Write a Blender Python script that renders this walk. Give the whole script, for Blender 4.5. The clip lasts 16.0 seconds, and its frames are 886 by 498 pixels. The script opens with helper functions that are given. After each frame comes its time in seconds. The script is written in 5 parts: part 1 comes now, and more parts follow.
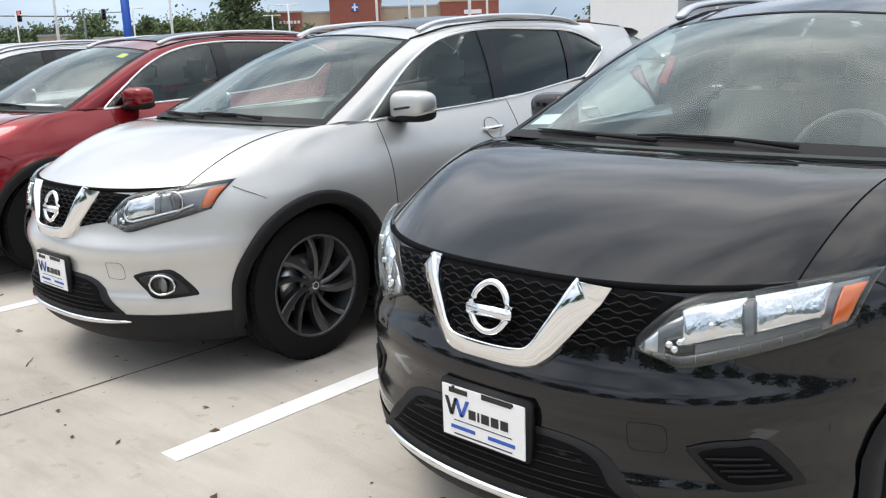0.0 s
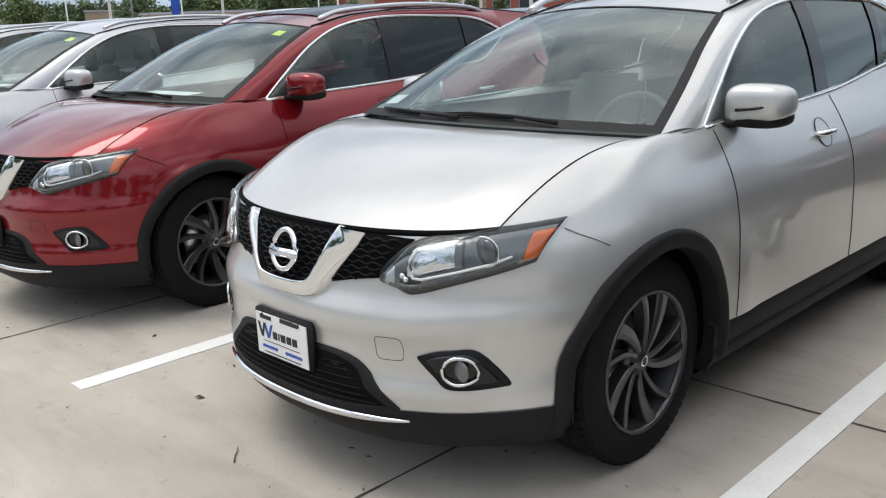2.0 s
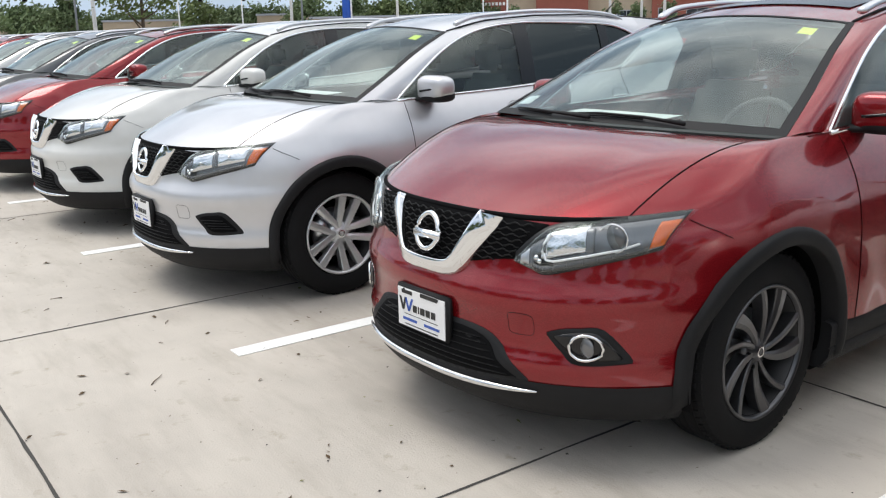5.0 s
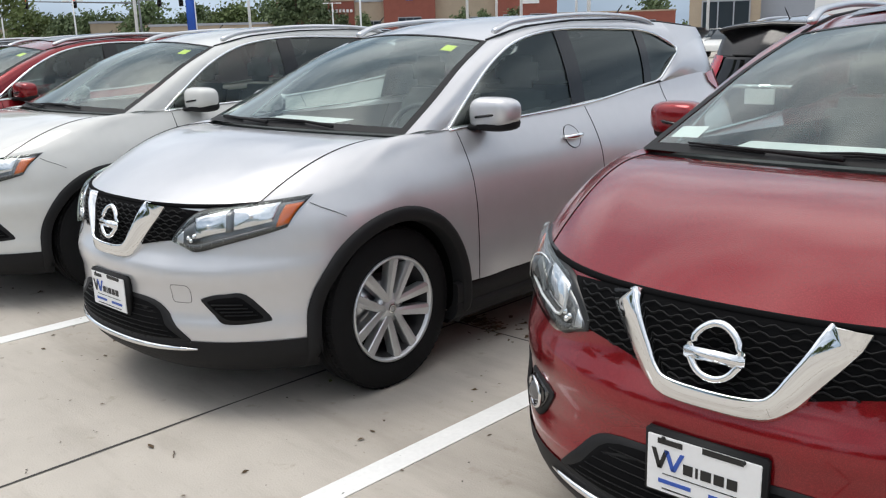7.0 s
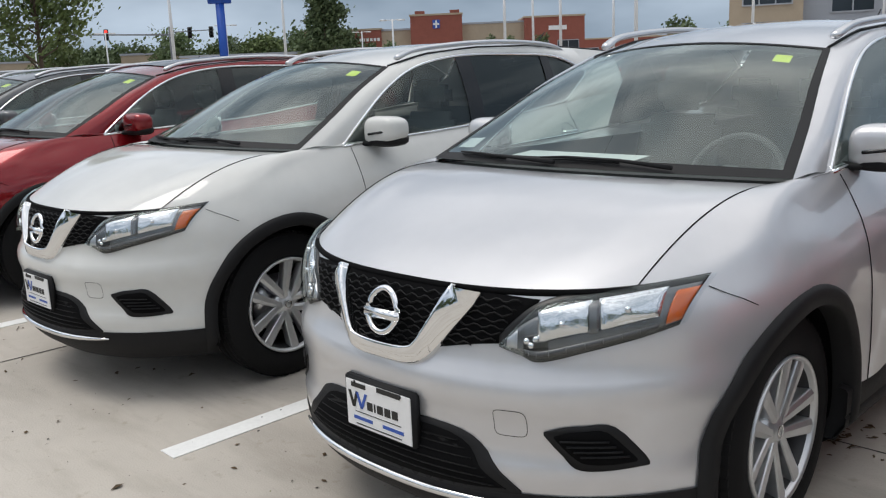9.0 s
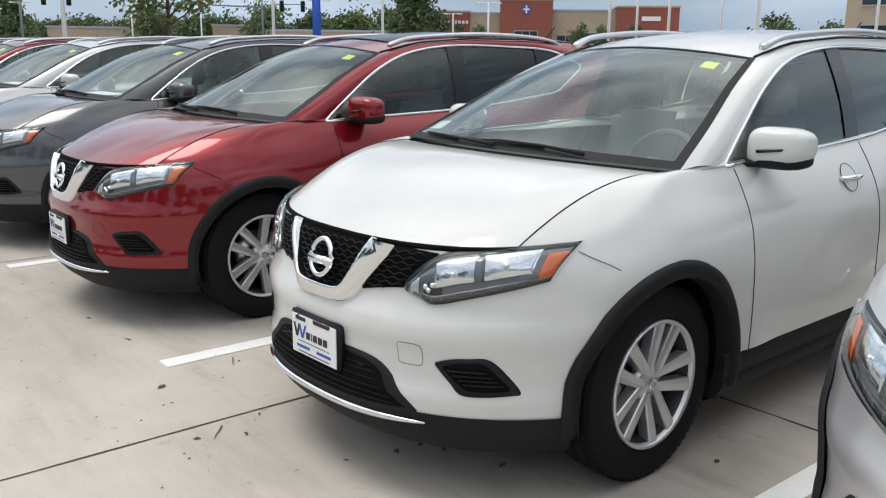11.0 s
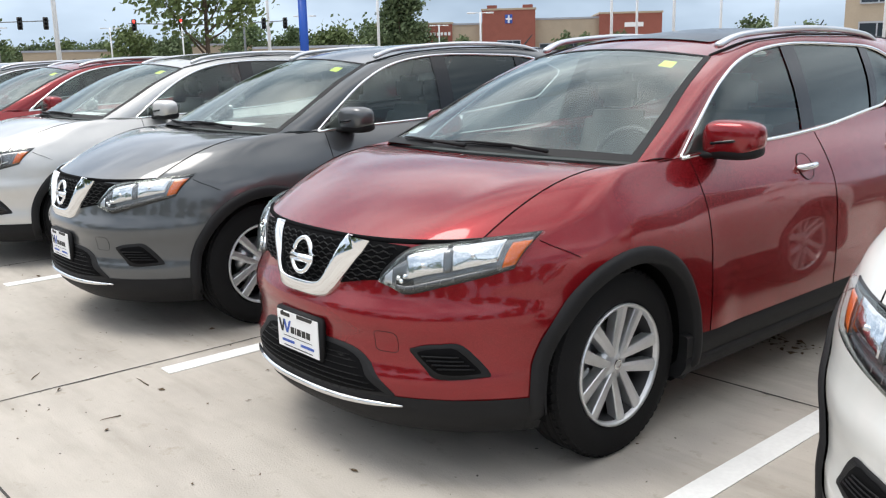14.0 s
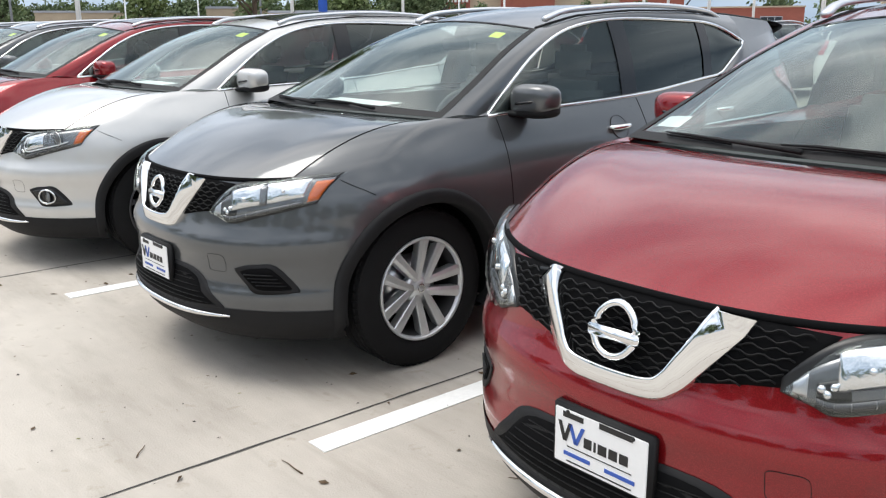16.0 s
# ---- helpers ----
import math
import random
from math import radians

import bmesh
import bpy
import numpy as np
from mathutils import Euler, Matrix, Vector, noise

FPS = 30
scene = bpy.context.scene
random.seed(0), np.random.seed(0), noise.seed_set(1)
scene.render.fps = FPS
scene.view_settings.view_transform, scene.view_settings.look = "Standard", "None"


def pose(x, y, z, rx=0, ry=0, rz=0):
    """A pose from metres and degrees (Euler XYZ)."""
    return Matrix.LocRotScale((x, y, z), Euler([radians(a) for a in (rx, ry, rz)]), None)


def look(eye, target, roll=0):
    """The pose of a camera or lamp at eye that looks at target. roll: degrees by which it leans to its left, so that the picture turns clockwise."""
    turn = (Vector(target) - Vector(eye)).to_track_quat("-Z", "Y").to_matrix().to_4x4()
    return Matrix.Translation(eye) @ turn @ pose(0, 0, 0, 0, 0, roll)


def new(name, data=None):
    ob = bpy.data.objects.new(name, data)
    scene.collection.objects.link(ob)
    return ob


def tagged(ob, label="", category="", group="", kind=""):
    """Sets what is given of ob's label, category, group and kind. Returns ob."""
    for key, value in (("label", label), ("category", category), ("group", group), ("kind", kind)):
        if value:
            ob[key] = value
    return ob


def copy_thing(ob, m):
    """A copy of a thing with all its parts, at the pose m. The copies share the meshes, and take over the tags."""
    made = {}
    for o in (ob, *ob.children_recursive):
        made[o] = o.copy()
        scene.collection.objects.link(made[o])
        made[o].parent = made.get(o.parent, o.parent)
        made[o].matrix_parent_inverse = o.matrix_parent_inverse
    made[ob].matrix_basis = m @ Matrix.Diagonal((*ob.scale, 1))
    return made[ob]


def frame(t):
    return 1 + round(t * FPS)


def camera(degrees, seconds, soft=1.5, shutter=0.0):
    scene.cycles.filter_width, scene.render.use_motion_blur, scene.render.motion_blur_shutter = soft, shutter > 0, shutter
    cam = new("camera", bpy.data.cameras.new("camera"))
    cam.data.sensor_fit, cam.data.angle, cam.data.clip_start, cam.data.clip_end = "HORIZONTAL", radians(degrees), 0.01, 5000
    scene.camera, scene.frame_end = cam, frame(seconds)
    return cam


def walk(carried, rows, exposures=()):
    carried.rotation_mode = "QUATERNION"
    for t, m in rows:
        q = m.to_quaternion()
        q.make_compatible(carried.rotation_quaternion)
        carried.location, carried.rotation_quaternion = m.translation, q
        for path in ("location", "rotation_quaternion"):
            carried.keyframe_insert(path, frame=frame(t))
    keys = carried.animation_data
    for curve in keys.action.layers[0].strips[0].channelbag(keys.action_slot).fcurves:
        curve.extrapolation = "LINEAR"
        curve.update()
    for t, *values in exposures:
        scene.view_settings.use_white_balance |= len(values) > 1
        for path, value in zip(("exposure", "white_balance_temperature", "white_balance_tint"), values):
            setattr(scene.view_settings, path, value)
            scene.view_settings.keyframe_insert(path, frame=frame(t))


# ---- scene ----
# ---- camera and walk ----
cam = camera(53.73, 16.0, soft=1.2)
PATH = [
    (0, 4.018, -1.621, 1.461, 42.18, -13.22, 2.03),
    (0.5, 3.608, -1.572, 1.485, 44.68, -14.11, 1.57),
    (1, 3.165, -1.533, 1.482, 41.36, -13.04, 1.55),
    (1.5, 2.735, -1.496, 1.459, 42.73, -13.77, 1.35),
    (2, 2.322, -1.491, 1.497, 44.60, -14.63, 2.02),
    (2.5, 1.913, -1.588, 1.491, 42.45, -12.91, 0.78),
    (3, 1.502, -1.587, 1.447, 45.19, -13.54, 0.89),
    (3.5, 1.081, -1.586, 1.478, 48.34, -13.47, 1.04),
    (4, 0.660, -1.660, 1.494, 48.18, -12.81, 1.38),
    (4.5, 0.246, -1.679, 1.469, 49.93, -13.34, 1.46),
    (5, -0.164, -1.674, 1.486, 54.09, -13.92, 1.22),
    (5.2, -0.316, -1.692, 1.467, 53.45, -13.14, 0.40),
    (7.5, -2.223, -1.725, 1.530, 43.22, -13.88, 2.00),
    (8, -2.639, -1.688, 1.501, 46.86, -13.04, 2.87),
    (8.5, -3.058, -1.695, 1.523, 45.94, -12.51, 2.72),
    (9, -3.462, -1.696, 1.491, 45.38, -11.95, 2.34),
    (9.5, -3.919, -1.646, 1.532, 48.47, -12.88, 2.74),
    (11.8, -5.905, -1.884, 1.493, 50.38, -12.68, -1.12),
    (12, -6.081, -1.899, 1.488, 50.60, -13.00, -0.87),
    (12.5, -6.537, -1.919, 1.483, 52.16, -13.57, -0.18),
    (13, -6.911, -2.015, 1.478, 50.98, -12.29, 0.43),
    (13.5, -7.273, -2.075, 1.497, 47.95, -12.02, 0.91),
    (14, -7.654, -2.020, 1.493, 48.70, -12.10, 1.33),
    (14.5, -7.983, -1.992, 1.488, 47.99, -12.51, 0.35),
    (15, -8.382, -1.961, 1.484, 44.57, -12.82, 0.22),
    (15.5, -8.797, -1.895, 1.460, 45.62, -14.25, 1.10),
    (16, -9.198, -1.893, 1.489, 49.42, -14.11, 0.35),
]
walk(cam, [(t, pose(x, y, z, 90 + pitch, roll, yaw)) for t, x, y, z, yaw, pitch, roll in PATH], exposures=[(0.0, 0.3), (1.5, 0.0), (2.0, -0.02), (3.0, 0.0), (4.0, -0.1), (5.0, 0.15), (7.5, -0.1), (8.0, -0.2), (9.0, -0.3), (9.5, -0.2), (12.0, 0.0), (12.5, 0.0), (13.0, 0.08), (13.5, 0.22), (14.0, 0.36), (14.5, 0.38), (16.0, 0.35)])

# ---- world and sun: overcast daylight ----
SUN_EL, SUN_AZ = radians(66), radians(230)
world = bpy.data.worlds.new("overcast_sky")
scene.world = world
world.use_nodes = True
wn, wl = world.node_tree.nodes, world.node_tree.links
wn.clear()
w_out = wn.new("ShaderNodeOutputWorld")
w_bg = wn.new("ShaderNodeBackground")
w_sky = wn.new("ShaderNodeTexSky")
w_sky.sky_type, w_sky.sun_disc = "NISHITA", False
w_sky.sun_elevation, w_sky.sun_rotation = SUN_EL, SUN_AZ
w_co = wn.new("ShaderNodeTexCoord")
w_map = wn.new("ShaderNodeMapping")
w_map.inputs["Scale"].default_value = (1.0, 1.0, 2.6)
w_noise = wn.new("ShaderNodeTexNoise")
w_noise.inputs["Scale"].default_value, w_noise.inputs["Detail"].default_value = 2.2, 5.0
w_ramp = wn.new("ShaderNodeValToRGB")
w_ramp.color_ramp.elements[0].position, w_ramp.color_ramp.elements[0].color = 0.36, (3.5, 4.1, 4.8, 1)
w_ramp.color_ramp.elements[1].position, w_ramp.color_ramp.elements[1].color = 0.65, (10.8, 11.1, 11.5, 1)
w_mix = wn.new("ShaderNodeMix")
w_mix.data_type = "RGBA"
w_mix.inputs[0].default_value = 0.85
w_bg.inputs["Strength"].default_value = 0.115
wl.new(w_co.outputs["Generated"], w_map.inputs["Vector"])
wl.new(w_map.outputs["Vector"], w_noise.inputs["Vector"])
wl.new(w_noise.outputs["Fac"], w_ramp.inputs["Fac"])
wl.new(w_sky.outputs["Color"], w_mix.inputs[6])
wl.new(w_ramp.outputs["Color"], w_mix.inputs[7])
# an overcast sky: bluish and dim at the horizon, bright overhead
w_sep, w_grad, w_mul = wn.new("ShaderNodeSeparateXYZ"), wn.new("ShaderNodeValToRGB"), wn.new("ShaderNodeVectorMath")
w_grad.color_ramp.elements[0].position, w_grad.color_ramp.elements[0].color = 0.0, (0.50, 0.60, 0.72, 1)
w_grad.color_ramp.elements[1].position, w_grad.color_ramp.elements[1].color = 0.8, (1.68, 1.60, 1.52, 1)
w_mul.operation = "MULTIPLY"
wl.new(w_co.outputs["Generated"], w_sep.inputs[0])
wl.new(w_sep.outputs["Z"], w_grad.inputs["Fac"])
wl.new(w_mix.outputs[2], w_mul.inputs[0]), wl.new(w_grad.outputs["Color"], w_mul.inputs[1])
wl.new(w_mul.outputs[0], w_bg.inputs["Color"])
wl.new(w_bg.outputs["Background"], w_out.inputs["Surface"])
sun = new("sun", bpy.data.lights.new("sun", "SUN"))
sun.data.energy, sun.data.angle, sun.data.color = 1.4, radians(28), (1.0, 0.96, 0.9)
sun.matrix_world = look((0, 0, 30), (0 + 30 * math.cos(SUN_EL) * -math.sin(SUN_AZ), 30 * math.cos(SUN_EL) * -math.cos(SUN_AZ), 30 - 30 * math.sin(SUN_EL)))


# ---- materials ----
def material(name, color, rough=0.5, metal=0.0, coat=0.0, var=0.0, scale=8.0, bump=0.0, bump_scale=60.0, emit=0.0, spread=0.0, spec=0.5):
    m = bpy.data.materials.new(name)
    m.use_nodes = True
    n, l = m.node_tree.nodes, m.node_tree.links
    b = n["Principled BSDF"]
    b.inputs["Base Color"].default_value = (*color, 1)
    b.inputs["Roughness"].default_value, b.inputs["Metallic"].default_value = rough, metal
    b.inputs["Specular IOR Level"].default_value = spec
    b.inputs["Coat Weight"].default_value, b.inputs["Coat Roughness"].default_value = coat, 0.03
    if emit:
        b.inputs["Emission Color"].default_value = (*color, 1)
        b.inputs["Emission Strength"].default_value = emit
    co = n.new("ShaderNodeTexCoord")
    if var:
        a, c = n.new("ShaderNodeTexNoise"), n.new("ShaderNodeTexNoise")
        a.inputs["Scale"].default_value, c.inputs["Scale"].default_value = scale, scale * 9
        a.inputs["Detail"].default_value = c.inputs["Detail"].default_value = 4
        l.new(co.outputs["Object"], a.inputs["Vector"]), l.new(co.outputs["Object"], c.inputs["Vector"])
        add = n.new("ShaderNodeMath")
        l.new(a.outputs["Fac"], add.inputs[0]), l.new(c.outputs["Fac"], add.inputs[1])
        rng = n.new("ShaderNodeMapRange")
        rng.inputs["From Min"].default_value, rng.inputs["From Max"].default_value = 0.6, 1.4
        rng.inputs["To Min"].default_value, rng.inputs["To Max"].default_value = 1 - var, 1 + var
        l.new(add.outputs[0], rng.inputs["Value"])
        val = rng.outputs["Result"]
        if spread:
            info, sm, mul = n.new("ShaderNodeObjectInfo"), n.new("ShaderNodeMapRange"), n.new("ShaderNodeMath")
            sm.inputs["To Min"].default_value, sm.inputs["To Max"].default_value = 1 - spread, 1 + spread
            mul.operation = "MULTIPLY"
            l.new(info.outputs["Random"], sm.inputs["Value"]), l.new(sm.outputs["Result"], mul.inputs[0]), l.new(val, mul.inputs[1])
            val = mul.outputs[0]
        hsv = n.new("ShaderNodeHueSaturation")
        hsv.inputs["Color"].default_value = (*color, 1)
        l.new(val, hsv.inputs["Value"])
        l.new(hsv.outputs["Color"], b.inputs["Base Color"])
    if bump:
        t, bp = n.new("ShaderNodeTexNoise"), n.new("ShaderNodeBump")
        t.inputs["Scale"].default_value, t.inputs["Detail"].default_value = bump_scale, 4
        bp.inputs["Strength"].default_value, bp.inputs["Distance"].default_value = bump, 0.01
        l.new(co.outputs["Object"], t.inputs["Vector"])
        l.new(t.outputs["Fac"], bp.inputs["Height"]), l.new(bp.outputs["Normal"], b.inputs["Normal"])
    return m


def paint(name, color, metal=0.6, rough=0.3, spec=0.2):
    """Clear-coated car paint with fine metal flake."""
    m = material(name, color, rough, metal, 1.0, var=0.03, scale=1.5, spec=spec)
    n, l = m.node_tree.nodes, m.node_tree.links
    co, vo, rr = n.new("ShaderNodeTexCoord"), n.new("ShaderNodeTexVoronoi"), n.new("ShaderNodeMapRange")
    vo.inputs["Scale"].default_value = 900
    rr.inputs["To Min"].default_value, rr.inputs["To Max"].default_value = rough - 0.03, rough + 0.04
    l.new(co.outputs["Object"], vo.inputs["Vector"]), l.new(vo.outputs["Color"], rr.inputs["Value"])
    l.new(rr.outputs["Result"], n["Principled BSDF"].inputs["Roughness"])
    return m


def glass(name, tint, ior=1.5, gloss_rough=0.01):
    m = bpy.data.materials.new(name)
    m.use_nodes = True
    n, l = m.node_tree.nodes, m.node_tree.links
    n.clear()
    o, mx, tr, gl, lw, pw, fr = (n.new("ShaderNode" + k) for k in ("OutputMaterial", "MixShader", "BsdfTransparent", "BsdfGlossy", "LayerWeight", "Math", "MapRange"))
    tr.inputs["Color"].default_value = (*tint, 1)
    gl.inputs["Color"].default_value = (0.92, 1.0, 0.97, 1)
    gl.inputs["Roughness"].default_value = gloss_rough
    # gloss grows towards grazing, alike from both sides of the thin pane
    lw.inputs["Blend"].default_value = 0.5
    pw.operation, pw.inputs[1].default_value = "POWER", 4.5
    fr.inputs["To Min"].default_value, fr.inputs["To Max"].default_value = ((ior - 1) / (ior + 1)) ** 2, 1.0
    l.new(lw.outputs["Facing"], pw.inputs[0]), l.new(pw.outputs[0], fr.inputs["Value"])
    l.new(fr.outputs["Result"], mx.inputs["Fac"]), l.new(tr.outputs["BSDF"], mx.inputs[1]), l.new(gl.outputs["BSDF"], mx.inputs[2])
    l.new(mx.outputs["Shader"], o.inputs["Surface"])
    return m


PAINTS = {
    "black": paint("black_paint", (0.004, 0.004, 0.005), 0.0, 0.25, 0.05),
    "silver": paint("silver_paint", (0.61, 0.605, 0.59), 0.62, 0.36),
    "red": paint("red_paint", (0.225, 0.0058, 0.010), 0.5, 0.26),
    "cool silver": paint("cool_silver_paint", (0.62, 0.62, 0.635), 0.62, 0.36),
    "white": paint("white_paint", (0.65, 0.65, 0.625), 0.0, 0.35),
    "grey": paint("grey_paint", (0.10, 0.105, 0.11), 0.6, 0.3),
}
PLASTIC = material("black_plastic", (0.011, 0.011, 0.012), 0.6, spec=0.25, var=0.12, scale=6, bump=0.12, bump_scale=500)
# near-black for dark parts; on grille, pocket and intake it paints the hollows' shade
DARK = material("dark_parts_and_shade", (0.004, 0.004, 0.0045), 0.9, spec=0.1)
GLOSSBLACK = material("gloss_black", (0.008, 0.008, 0.009), 0.15)
HOUSING = material("lamp_housing", (0.20, 0.20, 0.205), 0.22, 0.7)
BEZEL = material("lamp_bezel", (0.010, 0.010, 0.011), 0.35)
BARREL = material("wheel_barrel", (0.05, 0.05, 0.052), 0.5, 0.5)
BOWL = material("reflector_bowl", (0.85, 0.85, 0.86), 0.10, 1.0, bump=0.5, bump_scale=16)
LENSDARK = material("projector_lens", (0.08, 0.085, 0.09), 0.05, 0.3, 1.0)
MESHBLACK = material("mesh_black", (0.006, 0.006, 0.0065), 0.45, spec=0.2)
BAND = material("screen_band", (0.010, 0.010, 0.011), 0.6, spec=0.3)
CHROME = material("chrome", (0.82, 0.83, 0.84), 0.05, 1.0)
SATIN = material("satin_aluminium", (0.62, 0.63, 0.65), 0.3, 1.0)
ALLOY = material("silver_alloy", (0.62, 0.63, 0.64), 0.38, 0.8, 0.4, var=0.05)
GUNMETAL = material("gunmetal_alloy", (0.07, 0.07, 0.075), 0.3, 0.7, 0.5, var=0.06)
RUBBER = material("rubber", (0.007, 0.007, 0.0075), 0.75, spec=0.2, var=0.15, scale=12, bump=0.15, bump_scale=200)
GLASS = glass("tinted_glass", (0.80, 0.89, 0.85), 2.1)
SIDEGLASS = glass("side_glass", (0.66, 0.73, 0.70), 1.7)
PRIVACY = glass("privacy_glass", (0.07, 0.075, 0.075), 1.7)
LENS = glass("clear_lens", (0.93, 0.95, 0.96))
AMBER = material("amber_lens", (0.60, 0.11, 0.008), 0.12, coat=1)
REDLENS = material("red_lens", (0.45, 0.01, 0.02), 0.1, coat=1)
LINER = material("pale_headliner", (0.45, 0.45, 0.43), 0.9)
TRIM = material("cabin_trim", (0.07, 0.07, 0.072), 0.7, var=0.1)
CLOTH = material("seat_cloth", (0.12, 0.12, 0.12), 0.9, var=0.15, bump=0.2)
PAPER = material("white_paper", (0.75, 0.76, 0.76), 0.6, var=0.03)
YELLOW = material("yellow_card", (0.72, 0.85, 0.03), 0.6)
PLATE = material("plate_white", (0.8, 0.8, 0.8), 0.4, var=0.03)
INK = material("black_ink", (0.012, 0.012, 0.012), 0.5)
BLUEINK = material("blue_ink", (0.03, 0.09, 0.4), 0.5)
STRIPE = material("white_line_paint", (0.80, 0.80, 0.78), 0.7, var=0.07, scale=5, bump=0.15)


# ---- building helpers ----
def part(name, bm, mat, parent, label="", smooth=True):
    me = bpy.data.meshes.new(name)
    bmesh.ops.recalc_face_normals(bm, faces=bm.faces) if smooth != "keep" else None
    for f in bm.faces:
        f.smooth = bool(smooth)
    bm.to_mesh(me)
    bm.free()
    if mat:
        me.materials.append(mat)
    ob = new(name, me)
    ob.parent = parent
    if label:
        ob["label"] = label
    return ob


def grid_into(bm, rows):
    vs = [[bm.verts.new(p) for p in r] for r in rows]
    for a, b in zip(vs, vs[1:]):
        for i in range(len(a) - 1):
            try:
                bm.faces.new((a[i], a[i + 1], b[i + 1], b[i]))
            except ValueError:
                pass
    return vs


def grid(rows):
    bm = bmesh.new()
    grid_into(bm, rows)
    return bm


def mirror(bm):
    """Adds the other side, across x = 0."""
    geo = bmesh.ops.duplicate(bm, geom=bm.verts[:] + bm.edges[:] + bm.faces[:])
    vs = [g for g in geo["geom"] if isinstance(g, bmesh.types.BMVert)]
    for v in vs:
        v.co.x = -v.co.x
    bmesh.ops.reverse_faces(bm, faces=[g for g in geo["geom"] if isinstance(g, bmesh.types.BMFace)])
    bmesh.ops.remove_doubles(bm, verts=bm.verts[:], dist=0.0008)
    return bm


def box_into(bm, lo, hi, bev=0.0):
    r = bmesh.ops.create_cube(bm, size=1)
    for v in r["verts"]:
        v.co = Vector([lo[i] + (v.co[i] + 0.5) * (hi[i] - lo[i]) for i in range(3)])
    if bev:
        es = list({e for v in r["verts"] for e in v.link_edges})
        bmesh.ops.bevel(bm, geom=es, offset=bev, segments=2, affect="EDGES")
    return bm


def box(lo, hi, bev=0.0):
    return box_into(bmesh.new(), lo, hi, bev)


def tube_into(bm, pts, rad, n=6, flat=1.0, closed=False):
    """A round bar along pts; rad is a number or one per point."""
    pts = [Vector(p) for p in pts]
    rings = []
    for i, p in enumerate(pts):
        a = pts[i - 1] if (i or closed) else p
        b = pts[(i + 1) % len(pts)] if (i + 1 < len(pts) or closed) else p
        d = (b - a).normalized()
        up = Vector((0, 0, 1)) if abs(d.z) < 0.95 else Vector((0, 1, 0))
        s = d.cross(up).normalized()
        u = s.cross(d).normalized()
        r = rad[i] if isinstance(rad, (list, tuple)) else rad
        rings.append([bm.verts.new(p + (s * math.cos(k * 2 * math.pi / n) + u * math.sin(k * 2 * math.pi / n) * flat) * r) for k in range(n)])
    pairs = list(zip(rings, rings[1:])) + ([(rings[-1], rings[0])] if closed else [])
    for a, b in pairs:
        for k in range(n):
            bm.faces.new((a[k], a[(k + 1) % n], b[(k + 1) % n], b[k]))
    if not closed:
        bm.faces.new(rings[0][::-1]), bm.faces.new(rings[-1])
    return bm


def tube(pts, rad, n=6, flat=1.0, closed=False):
    return tube_into(bmesh.new(), pts, rad, n, flat, closed)


def lathe(profile, n=48):
    """Turns (radius, x) pairs about the x axis."""
    bm = bmesh.new()
    rows = [[(x, r * math.cos(2 * math.pi * k / n), r * math.sin(2 * math.pi * k / n)) for r, x in profile] for k in range(n)]
    vs = [[bm.verts.new(p) for p in r] for r in rows]
    for i in range(n):
        a, b = vs[i], vs[(i + 1) % n]
        for j in range(len(a) - 1):
            bm.faces.new((a[j], a[j + 1], b[j + 1], b[j]))
    return bm


def lerp(a, b, t):
    return a + (b - a) * t


def table(keys, v):
    """Smooth reading of a table of (key, value)."""
    if v <= keys[0][0]:
        return keys[0][1]
    if v >= keys[-1][0]:
        return keys[-1][1]
    i = max(k for k in range(len(keys) - 1) if keys[k][0] <= v)
    n = len(keys)

    def slope(k):
        if k in (0, n - 1):
            j = min(k, n - 2)
            return (keys[j + 1][1] - keys[j][1]) / (keys[j + 1][0] - keys[j][0])
        d0 = (keys[k][1] - keys[k - 1][1]) / (keys[k][0] - keys[k - 1][0])
        d1 = (keys[k + 1][1] - keys[k][1]) / (keys[k + 1][0] - keys[k][0])
        return 0.0 if d0 * d1 <= 0 else 2 * d0 * d1 / (d0 + d1)
    (a, p), (b, q) = keys[i], keys[i + 1]
    h = b - a
    t = (v - a) / h
    return (2 * t ** 3 - 3 * t * t + 1) * p + (t ** 3 - 2 * t * t + t) * h * slope(i) + (3 * t * t - 2 * t ** 3) * q + (t ** 3 - t * t) * h * slope(i + 1)


def spline(pts, t):
    """A smooth curve through pts, t from 0 to 1."""
    n = len(pts) - 1
    i = min(int(t * n), n - 1)
    f = t * n - i
    p = [Vector(pts[max(0, min(n, i + k))]) for k in (-1, 0, 1, 2)]
    return 0.5 * (2 * p[1] + (p[2] - p[0]) * f + (2 * p[0] - 5 * p[1] + 4 * p[2] - p[3]) * f * f + (3 * p[1] - p[0] - 3 * p[2] + p[3]) * f ** 3)


# ---- the car: x across (its left is +x), y from its nose backwards, z up ----
FRONT_L, REAR_Y, REAR_L = 0.76, 4.58, 0.62
AXLES, HUB_Z = (0.924, 3.63), 0.362
NOSE = [(0.18, 0.17), (0.24, 0.10), (0.30, 0.075), (0.36, 0.066), (0.40, 0.062), (0.46, 0.082), (0.54, 0.080), (0.595, 0.068), (0.635, 0.072), (0.69, 0.102), (0.76, 0.12), (0.84, 0.14), (0.89, 0.165), (0.93, 0.18), (1.3, 0.18)]
